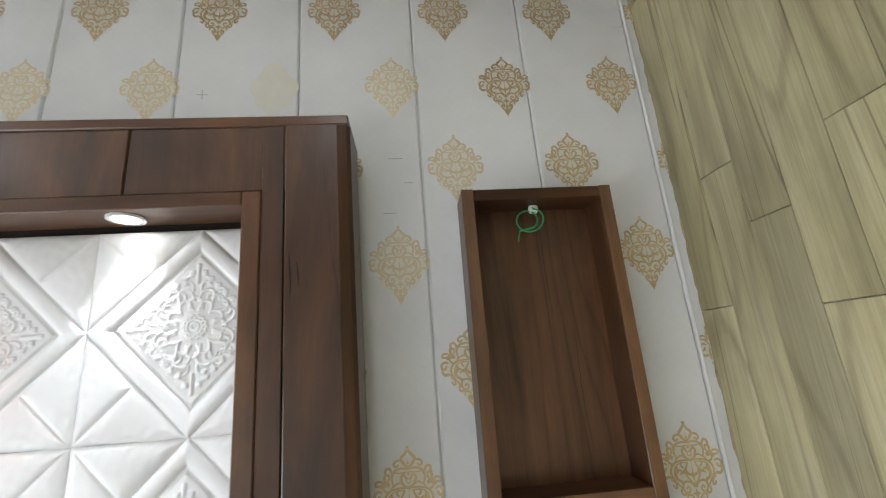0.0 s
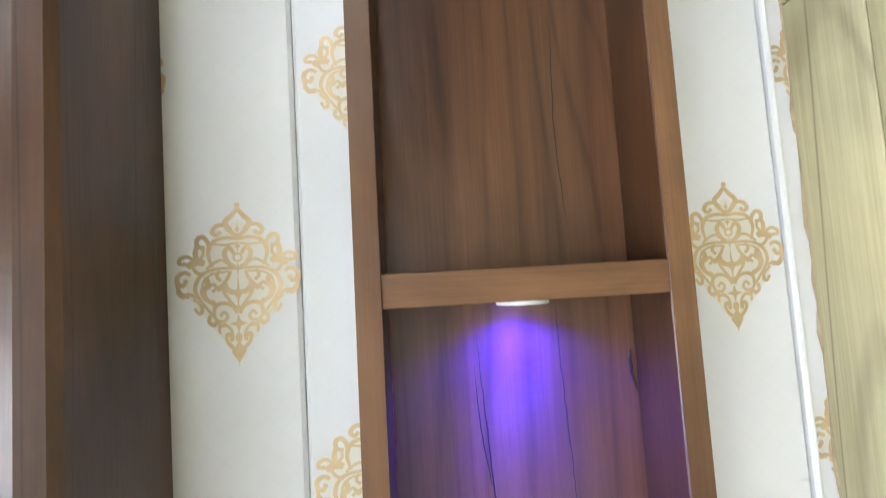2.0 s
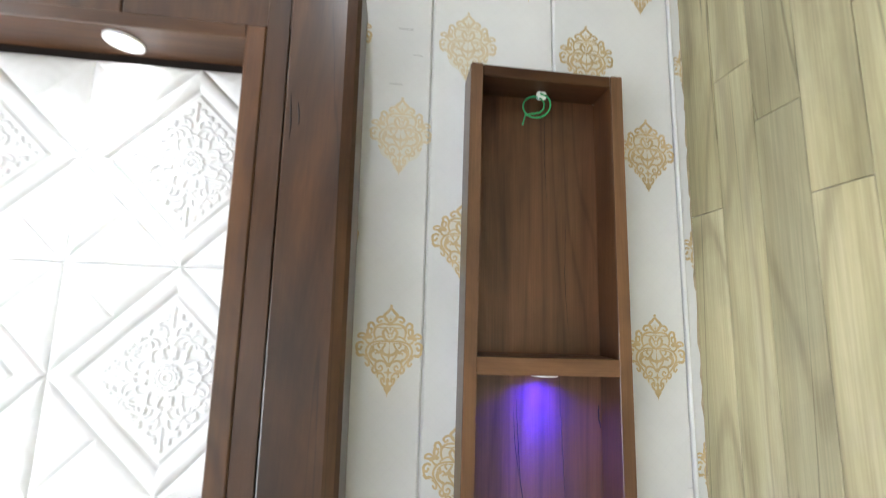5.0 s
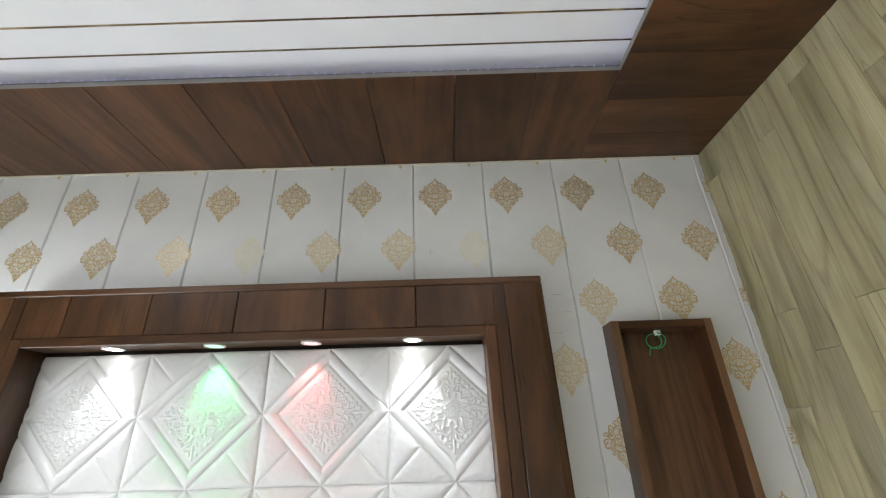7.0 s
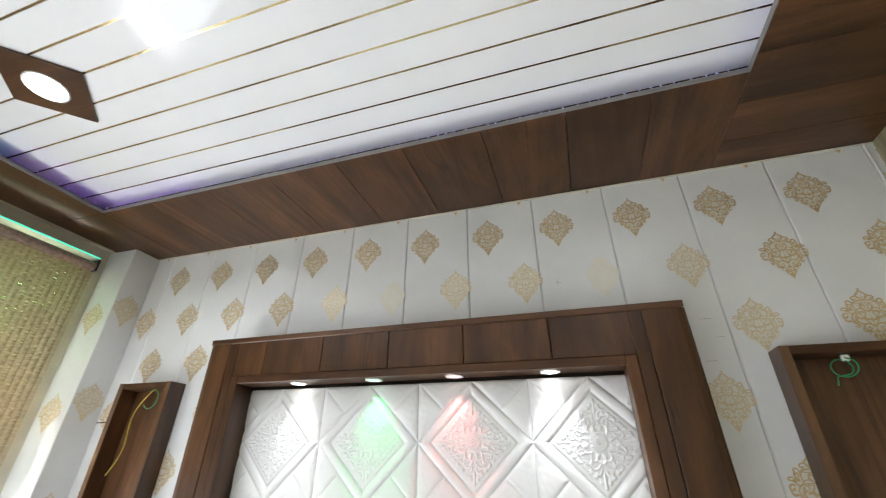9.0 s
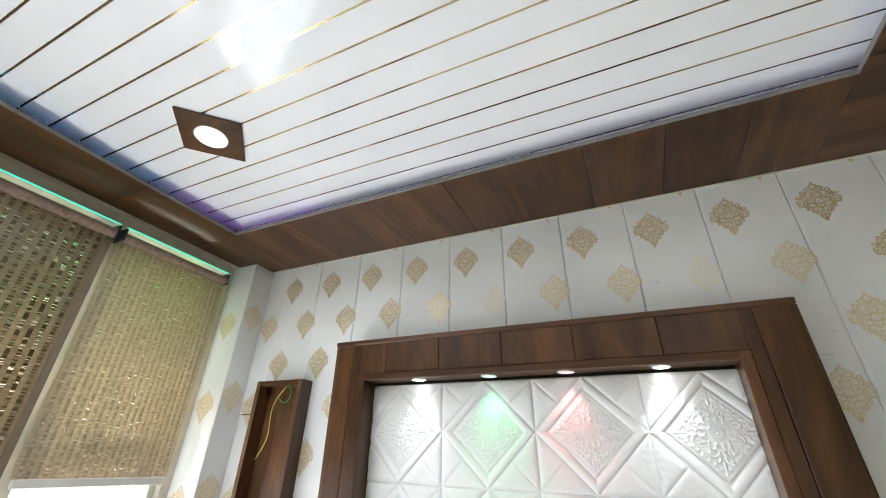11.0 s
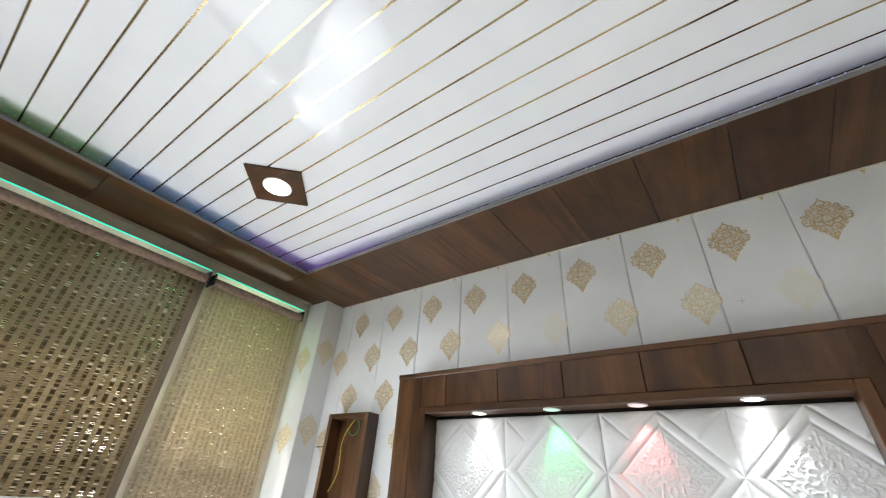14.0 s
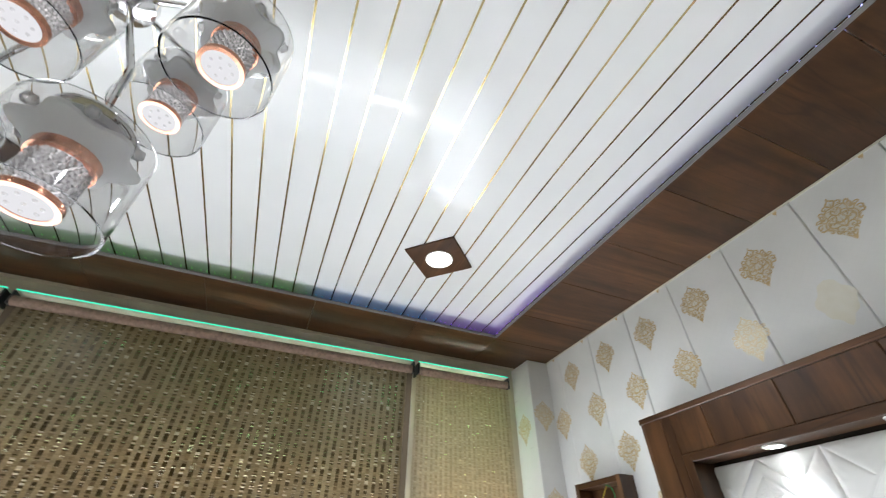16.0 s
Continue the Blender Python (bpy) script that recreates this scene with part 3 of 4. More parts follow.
    for v in bm.verts:
        v.co = ((v.co.x / wd) * 0.0592, v.co.y * 0.003 - 0.0004, (v.co.z - lo) / (hi - lo) * 0.159)
    return bm


bm = damask()
for f in bm.faces:
    f.normal_update()
    if f.normal.y > 0:
        f.normal_flip()
figure = bpy.data.meshes.new("damask_figure")
bm.to_mesh(figure)
figure.materials.append(gold_motif)
figure.materials.append(tint_motif)
half = bmesh.new()
half.from_mesh(figure)
bmesh.ops.bisect_plane(half, geom=half.verts[:] + half.edges[:] + half.faces[:], plane_co=(-0.037, 0, 0), plane_no=(1, 0, 0), clear_outer=True)
sliver = bpy.data.meshes.new("damask_figure_edge")
half.to_mesh(sliver)
half.free()
sliver.materials.append(gold_motif)
sliver.materials.append(tint_motif)
worn = figure.copy()
worn.materials[0] = pale_motif
bm.free()

# worn smear behind faded figures
bm = bmesh.new()
pts = []
for i in range(40):
    a = 2 * math.pi * i / 40
    c, s_ = math.cos(a), math.sin(a)
    r = 1.0 / (abs(c) ** 1.25 + abs(s_) ** 1.25) ** (1 / 1.25) * (0.93 + 0.06 * math.sin(7 * a))
    pts.append(bm.verts.new((0.056 * r * c, -0.0003, 0.0795 + 0.076 * r * s_)))
bm.faces.new(pts)
smear_mesh = mesh_of("worn_patch", bm, gold_print("worn_gold_smear", (0.74, 0.71, 0.61), (0.77, 0.75, 0.67), 0.0))

# printed wall panels, each with its figures
ROW, Z1 = 0.199, 2.376
FADED = {(2, 5), (2, 6), (2, 7), (2, 8), (4, 3), (3, 2), (2, 4), (2, 3)}
BARE = {(2, 4), (2, 7)}


def figure_at(parent, mesh, x, z, y=0.0, rz=0.0):
    ob = new("damask_figure", mesh)
    ob.parent = parent
    ob.matrix_local = pose(x, y, z, 0, 0, rz)
    return ob


SKEW = 0.0095        # the panel joints stand slightly out of plumb
k = 1
edge = -0.0625
while edge > -2.95:
    x1, x0 = edge, max(-0.0625 - 0.2506 * k, -2.9435)
    bm = box(bmesh.new(), x0 + 0.0007, x1 - 0.0007, 0.0, 0.0115, 0.002, ZB - 0.0015, 0.0036)
    for v in bm.verts:
        if -2.93 < v.co.x < -0.07:
            v.co.x -= SKEW * (v.co.z - 1.2)
    p = part("panel", bm, panel_white, wall_north)
    for r in range(0, 13):
        zf = Z1 - ROW * (r - 1)
        xf = -0.25 * k if r % 2 else -0.125 - 0.25 * (k - 1)
        if xf - 0.06 < -2.945:
            continue
        if r == 0:
            hb = bmesh.new()
            hb.from_mesh(figure)
            bmesh.ops.bisect_plane(hb, geom=hb.verts[:] + hb.edges[:] + hb.faces[:], plane_co=(0, 0, ZB - 0.003 - zf), plane_no=(0, 0, 1), clear_outer=True)
            if k == 1:
                foot = bpy.data.meshes.new("damask_figure_foot")
                hb.to_mesh(foot)
                foot.materials.append(gold_motif)
                foot.materials.append(tint_motif)
            hb.free()
            figure_at(p, foot, xf, zf)
        elif (r, k) in FADED:
            if (r, k) not in BARE:
                figure_at(p, worn, xf, zf)
            figure_at(p, smear_mesh, xf, zf)
        else:
            figure_at(p, figure, xf, zf)
    edge = x0 if x0 > -2.94 else -3.0
    k += 1

# corner trim with the cut ends of the last figures
corner = thing("corner_trim", (-0.05, 0, 0), "white corner bead with cut gold print", "trim")
corner["kind"] = "structure"
part("flat", box(bmesh.new(), -0.0618, XR + 0.006, 0.001, 0.0115, 0.002, ZB - 0.0015, 0.001), panel_white, corner)
bm = bmesh.new()
tube(bm, [(-0.0585, 0.0, 0.004), (-0.0585, 0.0, ZB - 0.003)], 0.0042, 10)
smooth(part("bead", bm, trim_white, corner))
for r in range(1, 13):
    zf = Z1 - ROW * (r - 1)
    if r % 2 == 0:
        continue
    s_ob = new("damask_figure", sliver)
    s_ob.parent = corner
    s_ob.matrix_local = pose(0.05, 0.0004, zf)

rnd_e = random.Random(11)
bm = bmesh.new()
z = 0.01
prev = None
while z < ZB - 0.01:
    wd = max(0.0005, rnd_e.gauss(0.0022, 0.0022))
    cur = (bm.verts.new((XR - 0.0002, -0.0012, z)), bm.verts.new((XR - wd, -0.0004, z)), bm.verts.new((XR - 0.0002, 0.0008, z)))
    if prev:
        bm.faces.new((prev[0], prev[1], cur[1], cur[0]))
        bm.faces.new((prev[1], prev[2], cur[2], cur[1]))
    prev = cur
    z += rnd_e.uniform(0.004, 0.03)
part("torn_edge", bm, plain("brown_adhesive_edge", (0.42, 0.34, 0.22), 0.7, 0.3, scale=30.0), corner, "ragged brown edge of cut film")

# caps where panels meet the timber border
part("cornice_bead", box(bmesh.new(), -2.943, XR, -0.004, -0.0002, ZB - 0.006, ZB - 0.0005), cream, wall_north)

# scuffs on the panels
pencil = plain("grey_scuff", (0.42, 0.42, 0.42), 0.7)
for x, z, lx, lz in ((-1.02, 2.245, 0.022, 0.0012), (-1.02, 2.245, 0.0012, 0.022), (-0.625, 2.085, 0.03, 0.0012), (-0.64, 1.965, 0.026, 0.0012), (-0.60, 2.03, 0.018, 0.001)):
    part("scuff", box(bmesh.new(), x - lx / 2, x + lx / 2, -0.0006, -0.0001, z - lz / 2, z + lz / 2), pencil, wall_north)

# pillar print
for r in range(1, 13):
    zf = Z1 - ROW * (r - 1)
    if r % 2 == 0:
        figure_at(pillar, figure, -3.04, zf, -0.1252)
        figure_at(pillar, worn, -2.9428, zf + 0.05, -0.062, 90)

# plank tiles on the east wall
TW, TL = 0.0787, 0.742
starts = [1.735, 1.98, 1.865, 1.717, 1.957, 1.79, 2.05, 1.66]
c = 0
y = 0.0005
while y > YS:
    y1, y0 = y, max(y - TW, YS)
    z = starts[c % 8] - 3 * TL
    while z < 2.75:
        za, zb = max(z, 0.002), min(z + TL, 2.75)
        if zb - za > 0.01:
            part("plank", box(bmesh.new(), XR, XR + 0.0115, y0 + 0.0005, y1 - 0.0005, za + 0.0006, zb - 0.0006, 0.001), tile_wood, wall_east)
        z += TL
    y -= TW
    c += 1


# ---- television wall frame ----
FX0, FX1, FZ1, FY = -2.298, -0.700, 2.104, -0.130
OX0, OX1, OZ1 = -2.136, -0.875, 1.940
FZ0 = 0.5
LEAN = 0.022
unit = thing("tv_wall_frame", ((FX0 + FX1) / 2, 0, FZ0), "large brown wood-grain frame round white padded panels", "wall frame")


def stile(xi, xo):
    """Upright member; xi is the edge of the opening, xo the outer edge."""
    d = 1 if xo > xi else -1
    m1, m2 = xi + d * 0.030, xi + d * 0.066

    def b(a, c_, y0, y1, bev, name, m, z1):
        part(name, box(bmesh.new(), min(a, c_), max(a, c_), y0, y1, FZ0, z1, bev), m, unit)
    b(xi, m1, FY - 0.0015, -0.001, 0.002, "inner_trim", wood_z, OZ1 + 0.024)
    b(m1 + d * 0.0006, m2 - d * 0.001, FY + 0.0008, -0.001, 0.001, "strip", wood_z, FZ1 - 0.02)
    prof = [(m2 + d * 0.0015, -0.004), (m2 + d * 0.0015, FY + 0.001), (m2 + d * 0.0035, FY), (xo - d * 0.022, FY), (xo - d * 0.006, FY + 0.004),
            (xo, FY + 0.010), (xo, -0.030), (xo - d * 0.003, -0.032), (xo - d * 0.003, -0.004)]
    bm = bmesh.new()
    lo_, hi_ = ([bm.verts.new((px, py, pz)) for px, py in prof] for pz in (FZ0, FZ1 - 0.0195))
    for i in range(len(prof)):
        j = (i + 1) % len(prof)
        bm.faces.new((lo_[i], lo_[j], hi_[j], hi_[i]))
    bm.faces.new(lo_)
    bm.faces.new(list(reversed(hi_)))
    part("outer_board", bm, wood_z, unit)
    b(m2 - d * 0.001, m2 + d * 0.0015, FY + 0.012, -0.001, 0, "groove", dark_gap, FZ1 - 0.02)


stile(OX1, FX1)
stile(OX0, FX0)
part("top_ledge", box(bmesh.new(), FX0 + 0.002, FX1 - 0.002, FY, -0.001, FZ1 - 0.019, FZ1, 0.002), wood_x, unit)
joints = [FX0 + 0.083, -2.043, -1.811, -1.565, -1.317, -1.061, FX1 - 0.098]
for a, b in zip(joints, joints[1:]):
    part("rail_board", box(bmesh.new(), a + 0.001, b - 0.001, FY + 0.003, -0.001, OZ1 + 0.0245, FZ1 - 0.0195, 0.0018), wood_z, unit)
part("rail_back", box(bmesh.new(), joints[0], joints[-1], FY + 0.014, -0.002, OZ1 + 0.026, FZ1 - 0.021), dark_gap, unit)
part("lower_trim", box(bmesh.new(), OX0 + 0.0002, OX1 - 0.0002, FY - 0.001, -0.05, OZ1, OZ1 + 0.024, 0.0015), wood_x, unit)
part("back_board", box(bmesh.new(), OX0 + 0.0005, OX1 - 0.0005, -0.030, -0.002, FZ0 + 0.02, OZ1 + 0.02), dark_gap, unit)
part("bottom_rail", box(bmesh.new(), OX0 + 0.0005, OX1 - 0.0005, FY, -0.002, FZ0, FZ0 + 0.05, 0.002), wood_x, unit)

for dx, z0, z1 in ((0.0, 1.775, 1.862), (0.012, 1.80, 1.845)):
    pts = [(-0.799 + dx + 0.0012 * math.sin(5 * q), FY + 0.0004, z0 + (z1 - z0) * q) for q in (0, 0.2, 0.4, 0.6, 0.8, 1)]
    part("crack", tube(bmesh.new(), pts, 0.0016, 6, True), dark_gap, unit)

# padded tiles
T = 0.3425
NG = 210


def relief_segments():
    """Scroll work of the raised lace, one quarter, in units of the half diagonal."""
    out = []
    half_q = ((0.06, 0.17, 80, 0.24, 100, 1500, 0.019), (0.13, 0.13, 60, 0.22, 150, 1700, 0.019),
              (0.02, 0.26, 80, 0.28, -80, -1400, 0.019), (0.15, 0.20, 95, 0.20, -100, -1700, 0.017),
              (0.04, 0.36, 100, 0.16, -200, -1900, 0.017), (0.22, 0.26, 110, 0.18, 100, 1700, 0.017),
              (0.10, 0.42, 60, 0.12, 200, 2200, 0.016), (0.18, 0.36, 40, 0.12, -200, -2200, 0.016),
              (0.00, 0.44, 90, 0.18, 0, 0, 0.026), (0.27, 0.29, 80, 0.10, 300, 2400, 0.016),
              (0.03, 0.17, 60, 0.10, 0, 900, 0.022))
    quarter = half_q + tuple((y, x, 90 - h, l, -k0, -k1, w) for x, y, h, l, k0, k1, w in half_q)
    for x, y, h, l, k0, k1, w in quarter:
        pts = scroll(x, y, h, l, k0, k1, 10)
        out += [(p, q, w) for p, q in zip(pts, pts[1:])]
    return out


def tile_mesh(u0, u1, NG=NG):
    R = T / 2
    us = np.linspace(u0, u1, max(2, int(NG * (u1 - u0) / T)))
    vs = np.linspace(-R, R, NG)
    a, b = np.meshgrid(us, vs)
    A, B = np.abs(a), np.abs(b)
    d = A + B
    wall = np.minimum(R - A, R - B)
    crease = np.abs(A - B) / 1.414
    t = np.minimum(np.minimum(wall, (d - R) / 1.414), crease * 1.4 + 0.004)
    h = np.where(d > R, 0.0065 * (1 - np.exp(-np.clip(t, 0, 1) / 0.007)) + 0.004, 0)
    tb = np.clip(np.minimum(R - d, d - 0.77 * R) / 1.414 / (0.115 * R / 1.414), 0, 1)
    h = np.where((d <= R) & (d > 0.77 * R), 0.004 + 0.0065 * np.sqrt(1 - (1 - tb) ** 2), h)
    inner = d <= 0.77 * R
    h = np.where(inner, 0.005 + 0.003 * np.clip((0.74 * R - d) / (0.03 * R), 0, 1), h)
    best = np.full(a.shape, 9.0)
    P, Q = A / R, B / R
    for (p, q, w) in relief_segments():
        vx, vy = q[0] - p[0], q[1] - p[1]
        l2 = vx * vx + vy * vy
        s_ = np.clip(((P - p[0]) * vx + (Q - p[1]) * vy) / l2, 0, 1)
        best = np.minimum(best, np.hypot(P - p[0] - s_ * vx, Q - p[1] - s_ * vy) - w * 0.5)
    rr = np.hypot(P, Q)
    th = np.arctan2(Q, P)
    for r0, n in ((0.03, 0), (0.065, 0), (0.105, 14)):
        best = np.minimum(best, np.abs(rr - r0 - 0.008 * np.cos(n * th)) - 0.012)
    edge_ = np.abs(P + Q - 0.60) / 1.414 + 0.018 * np.cos(46 * (P - Q)) - 0.012
    best = np.minimum(best, edge_)
    lace = np.clip(0.5 - best / 0.014, 0, 1)
    h = np.where(d < 0.66 * R, h + 0.0024 * lace * lace * (3 - 2 * lace), h)
    # hand-made unevenness and puckers along the seams
    h = h + 0.0005 * np.exp(-wall / 0.02) * (1 - np.exp(-wall / 0.004)) * (np.sin(330 * a + 3 * np.sin(60 * b)) + np.sin(290 * b + 4 * np.sin(50 * a)))
    h = h + 0.0012 * np.sin(31 * a + 2) * np.sin(27 * b + 1)
    ny, nx = a.shape
    a = a - LEAN * b
    verts = [(float(a[j, i]), -0.020 - float(h[j, i]), float(b[j, i])) for j in range(ny) for i in range(nx)]
    faces = [(j * nx + i, j * nx + i + 1, (j + 1) * nx + i + 1, (j + 1) * nx + i) for j in range(ny - 1) for i in range(nx - 1)]
    me = bpy.data.meshes.new("padded_tile")
    me.from_pydata(verts, [], faces)
    me.polygons.foreach_set("use_smooth", [True] * len(faces))
    me.materials.append(foam_mat)
    return me


mid_tile = tile_mesh(-T / 2, T / 2)
low_tile = tile_mesh(-T / 2, T / 2, 70)
left_tile = tile_mesh(OX0 + 0.001 - (-1.4875 - T - T / 2), T / 2)
right_tile = tile_mesh(-T / 2, OX1 - 0.001 - (-1.145 + T / 2))
cols = [(-1.4875 - 1.5 * T, left_tile), (-1.4875 - 0.5 * T, mid_tile), (-1.145 - 0.5 * T, mid_tile), (-1.145 + 0.5 * T, right_tile)]
for cx, me in cols:
    for r in range(4):
        ob = new("padded_tile", low_tile if (r == 3 and me == mid_tile) else me)
        ob.parent = unit
        ob.matrix_local = pose(cx - unit.location.x, -0.021, OZ1 - 0.010 - T / 2 - r * T - FZ0)
        if r == 0:
            ob["label"] = "white padded leatherette tile with lace relief"

# the frame hangs slightly out of plumb
for o in unit.children:
    if o.name.startswith("padded_tile"):
        o.location.x += LEAN * (FZ1 - FZ0 - o.location.z)
    else:
        for v in o.data.vertices:
            v.co.x += LEAN * (FZ1 - FZ0 - v.co.z)

# four small spotlights in the soffit
for x, m, colr, e in ((-1.905, led_white, (0.97, 0.99, 1.0), 5.5), (-1.622, led_green, (0.12, 1.0, 0.25), 3.6),
                      (-1.353, led_red, (1.0, 0.17, 0.15), 3.0), (-1.070, led_white, (0.97, 0.99, 1.0), 5.5)):
    y = -0.092
    sp = thing("recessed_spotlight", (x, y, OZ1), "small round LED spotlight in the wooden soffit", "spotlight", "soffit spotlights")
    smooth(part("bezel", ring(bmesh.new(), (x, y, OZ1 - 0.0035), 0.021, 0.028, 0, 0.0034), trim_white, sp))
    smooth(part("lens", lathe(bmesh.new(), (x, y, OZ1 - 0.003), ((0.0208, 0), (0.0208, 0.0026))), m, sp))
    lamp("spot_beam", 'SPOT', (x, y + 0.005, OZ1 - 0.008), (x, y + 0.035, OZ1 - 0.3), e, colr, cone=72, blend=0.9, soft=0.012)


# ---- display niches ----
def niche(x0, x1, ztop, zdiv, label):
    D, TH, Z0 = -0.070, 0.022, 0.93
    n = thing("display_niche", ((x0 + x1) / 2, 0, Z0), label, "display niche", "wall niches")
    part("side_panel", box(bmesh.new(), x0, x0 + TH, D, -0.0006, Z0, ztop, 0.0015), wood_z, n)
    part("side_panel", box(bmesh.new(), x1 - TH, x1, D, -0.0006, Z0, ztop, 0.0015), wood_z, n)
    part("top_panel", box(bmesh.new(), x0 + TH + 0.0003, x1 - TH - 0.0003, D + 0.0005, -0.0006, ztop - TH, ztop - 0.0005, 0.0015), wood_x, n)
    part("shelf", box(bmesh.new(), x0 + TH + 0.0003, x1 - TH - 0.0003, D + 0.002, -0.0036, zdiv - 0.029, zdiv, 0.0015), wood_x, n)
    part("bottom_panel", box(bmesh.new(), x0 + TH + 0.0003, x1 - TH - 0.0003, D + 0.0005, -0.0036, Z0, Z0 + TH, 0.0015), wood_x, n)
    part("back_panel", box(bmesh.new(), x0 + TH + 0.0003, x1 - TH - 0.0003, -0.0035, -0.0006, Z0 + 0.0005, ztop - TH - 0.0003), niche_back, n)
    for a, b in ((x0, x0 + TH), (x1 - TH, x1)):
        part("edge_band", box(bmesh.new(), a + 0.0005, b - 0.0005, D - 0.0011, D - 0.0001, Z0, ztop - 0.0005), edge_z, n)
    part("edge_band", box(bmesh.new(), x0 + TH, x1 - TH, D + 0.0008, D + 0.0019, zdiv - 0.0285, zdiv - 0.0005), edge_x, n)
    return n


right_niche = niche(-0.504, -0.216, 1.980, 1.461, "tall brown wood display niche with one shelf")
rnd_c = random.Random(3)
for ctrl, r_ in ((((-0.398, 1.40), (-0.394, 1.33), (-0.387, 1.234), (-0.369, 1.15), (-0.362, 1.06), (-0.360, 0.97)), 0.0010),
                 (((-0.402, 1.37), (-0.398, 1.30), (-0.390, 1.25)), 0.0008),
                 (((-0.317, 1.43), (-0.315, 1.35), (-0.311, 1.27), (-0.308, 1.20)), 0.0007),
                 (((-0.243, 1.375), (-0.244, 1.352), (-0.240, 1.332)), 0.0018),
                 (((-0.300, 1.20), (-0.303, 1.14), (-0.300, 1.08)), 0.0006),
                 (((-0.340, 1.95), (-0.343, 1.85), (-0.338, 1.74)), 0.0006),
                 (((-0.300, 1.72), (-0.304, 1.60), (-0.298, 1.50)), 0.0006)):
    pts = [(x + rnd_c.uniform(-0.0006, 0.0006), -0.0037, z) for x, z in spline(ctrl, 8)]
    part("crack", tube(bmesh.new(), pts, r_ * 0.75, 6, True), dark_gap, right_niche)
niche(-2.785, -2.512, 1.975, 1.461, "tall narrow brown wood niche by the pillar")
for x, e in ((-0.358, 17.0), (-2.65, 17.0)):
    y, z = -0.036, 1.432
    nl = thing("niche_spotlight", (x, y, z), "round violet LED spotlight under the niche shelf", "spotlight", "niche spotlights")
    smooth(part("bezel", ring(bmesh.new(), (x, y, z - 0.004), 0.013, 0.024, 0, 0.0038), trim_white, nl))
    smooth(part("lens", lathe(bmesh.new(), (x, y, z - 0.0045), ((0.0128, 0), (0.0128, 0.004))), led_violet, nl))
    lamp("niche_beam", 'SPOT', (x, -0.030, z - 0.006), (x, -0.012, z - 0.3), e, (0.017, 0.008, 1.0), cone=64, blend=1.0, soft=0.008)
    lamp("niche_spill", 'SPOT', (x, -0.040, z - 0.008), (x, -0.03, z - 0.3), 5.5, (0.028, 0.010, 1.0), cone=150, blend=0.7, soft=0.01)

# loose wires of the lamps not fitted yet
w = thing("loose_wire", (-0.362, -0.03, 1.958), "green loop of loose lamp wire in a connector", "wire", "loose wires")
pts = [(-0.362 + 0.022 * math.sin(t) - 0.002 * t, -0.034 - 0.008 * math.cos(t * 0.7), 1.926 + 0.021 * math.cos(t)) for t in [i * 0.35 for i in range(26)]]
pts = [(-0.362, -0.03, 1.958)] + pts + [(-0.392, -0.036, 1.905), (-0.397, -0.036, 1.885)]
smooth(part("wire", tube(bmesh.new(), pts, 0.0016), green_wire, w))
part("connector", box(bmesh.new(), -0.368, -0.350, -0.038, -0.026, 1.942, 1.9575, 0.003), white_plug, w)
w2 = thing("loose_wire", (-2.64, -0.03, 1.953), "green and yellow lamp wires hanging loose", "wire", "loose wires")
pts = [(-2.622 - 0.05 * t - 0.02 * math.sin(3 * t), -0.045 - 0.01 * math.sin(2 * t), 1.95 - 0.14 * t) for t in [i * 0.12 for i in range(19)]]
smooth(part("yellow_wire", tube(bmesh.new(), pts, 0.0018), yellow_wire, w2))
pts = [(-2.622 + 0.05 * math.sin(t) * 0.7, -0.045, 1.915 + 0.036 * math.cos(t)) for t in [i * 0.3 for i in range(15)]]
smooth(part("green_wire", tube(bmesh.new(), pts, 0.0016), green_wire, w2))
w3 = thing("wire_stub", (-2.80, 0, 1.832), "short dark wire end out of the wall panel", "wire")
smooth(part("stub", tube(bmesh.new(), [(-2.787, -0.03, 1.832), (-2.82, -0.036, 1.8325), (-2.872, -0.045, 1.831)], 0.002), black_plastic, w3))


# ---- ceiling downlights on square plates ----
def downlight(x, y, power):
    t = thing("square_downlight", (x, y, ZC), "round LED downlight on a square brown plate", "downlight", "ceiling downlights")
    bm = bmesh.new()
    box(bm, -0.104, 0.104, -0.104, 0.104, ZC - 0.009, ZC - 0.0005, 0.0015)
    bmesh.ops.rotate(bm, verts=bm.verts, cent=(0, 0, 0), matrix=Matrix.Rotation(radians(45), 3, 'Z'))
    bmesh.ops.translate(bm, verts=bm.verts, vec=(x, y, 0))
    part("plate", bm, wood_x, t)
    smooth(part("bezel", ring(bmesh.new(), (x, y, ZC - 0.012), 0.051, 0.056, 0, 0.0028), trim_white, t))
    smooth(part("lens", lathe(bmesh.new(), (x, y, ZC - 0.0115), ((0.0508, 0), (0.0508, 0.0022))), panel_led, t))
    lamp("downlight_beam", 'AREA', (x, y, ZC - 0.014), (x, y, 0), power, (0.95, 0.98, 1.0), shape='DISK', size=0.1, spread=150)


for x in (-2.364, -0.785):
    for y in (-0.884, -2.42):
        downlight(x, y, (6.0 if y < -2 else 5.5) if x < -2 else 1.4)

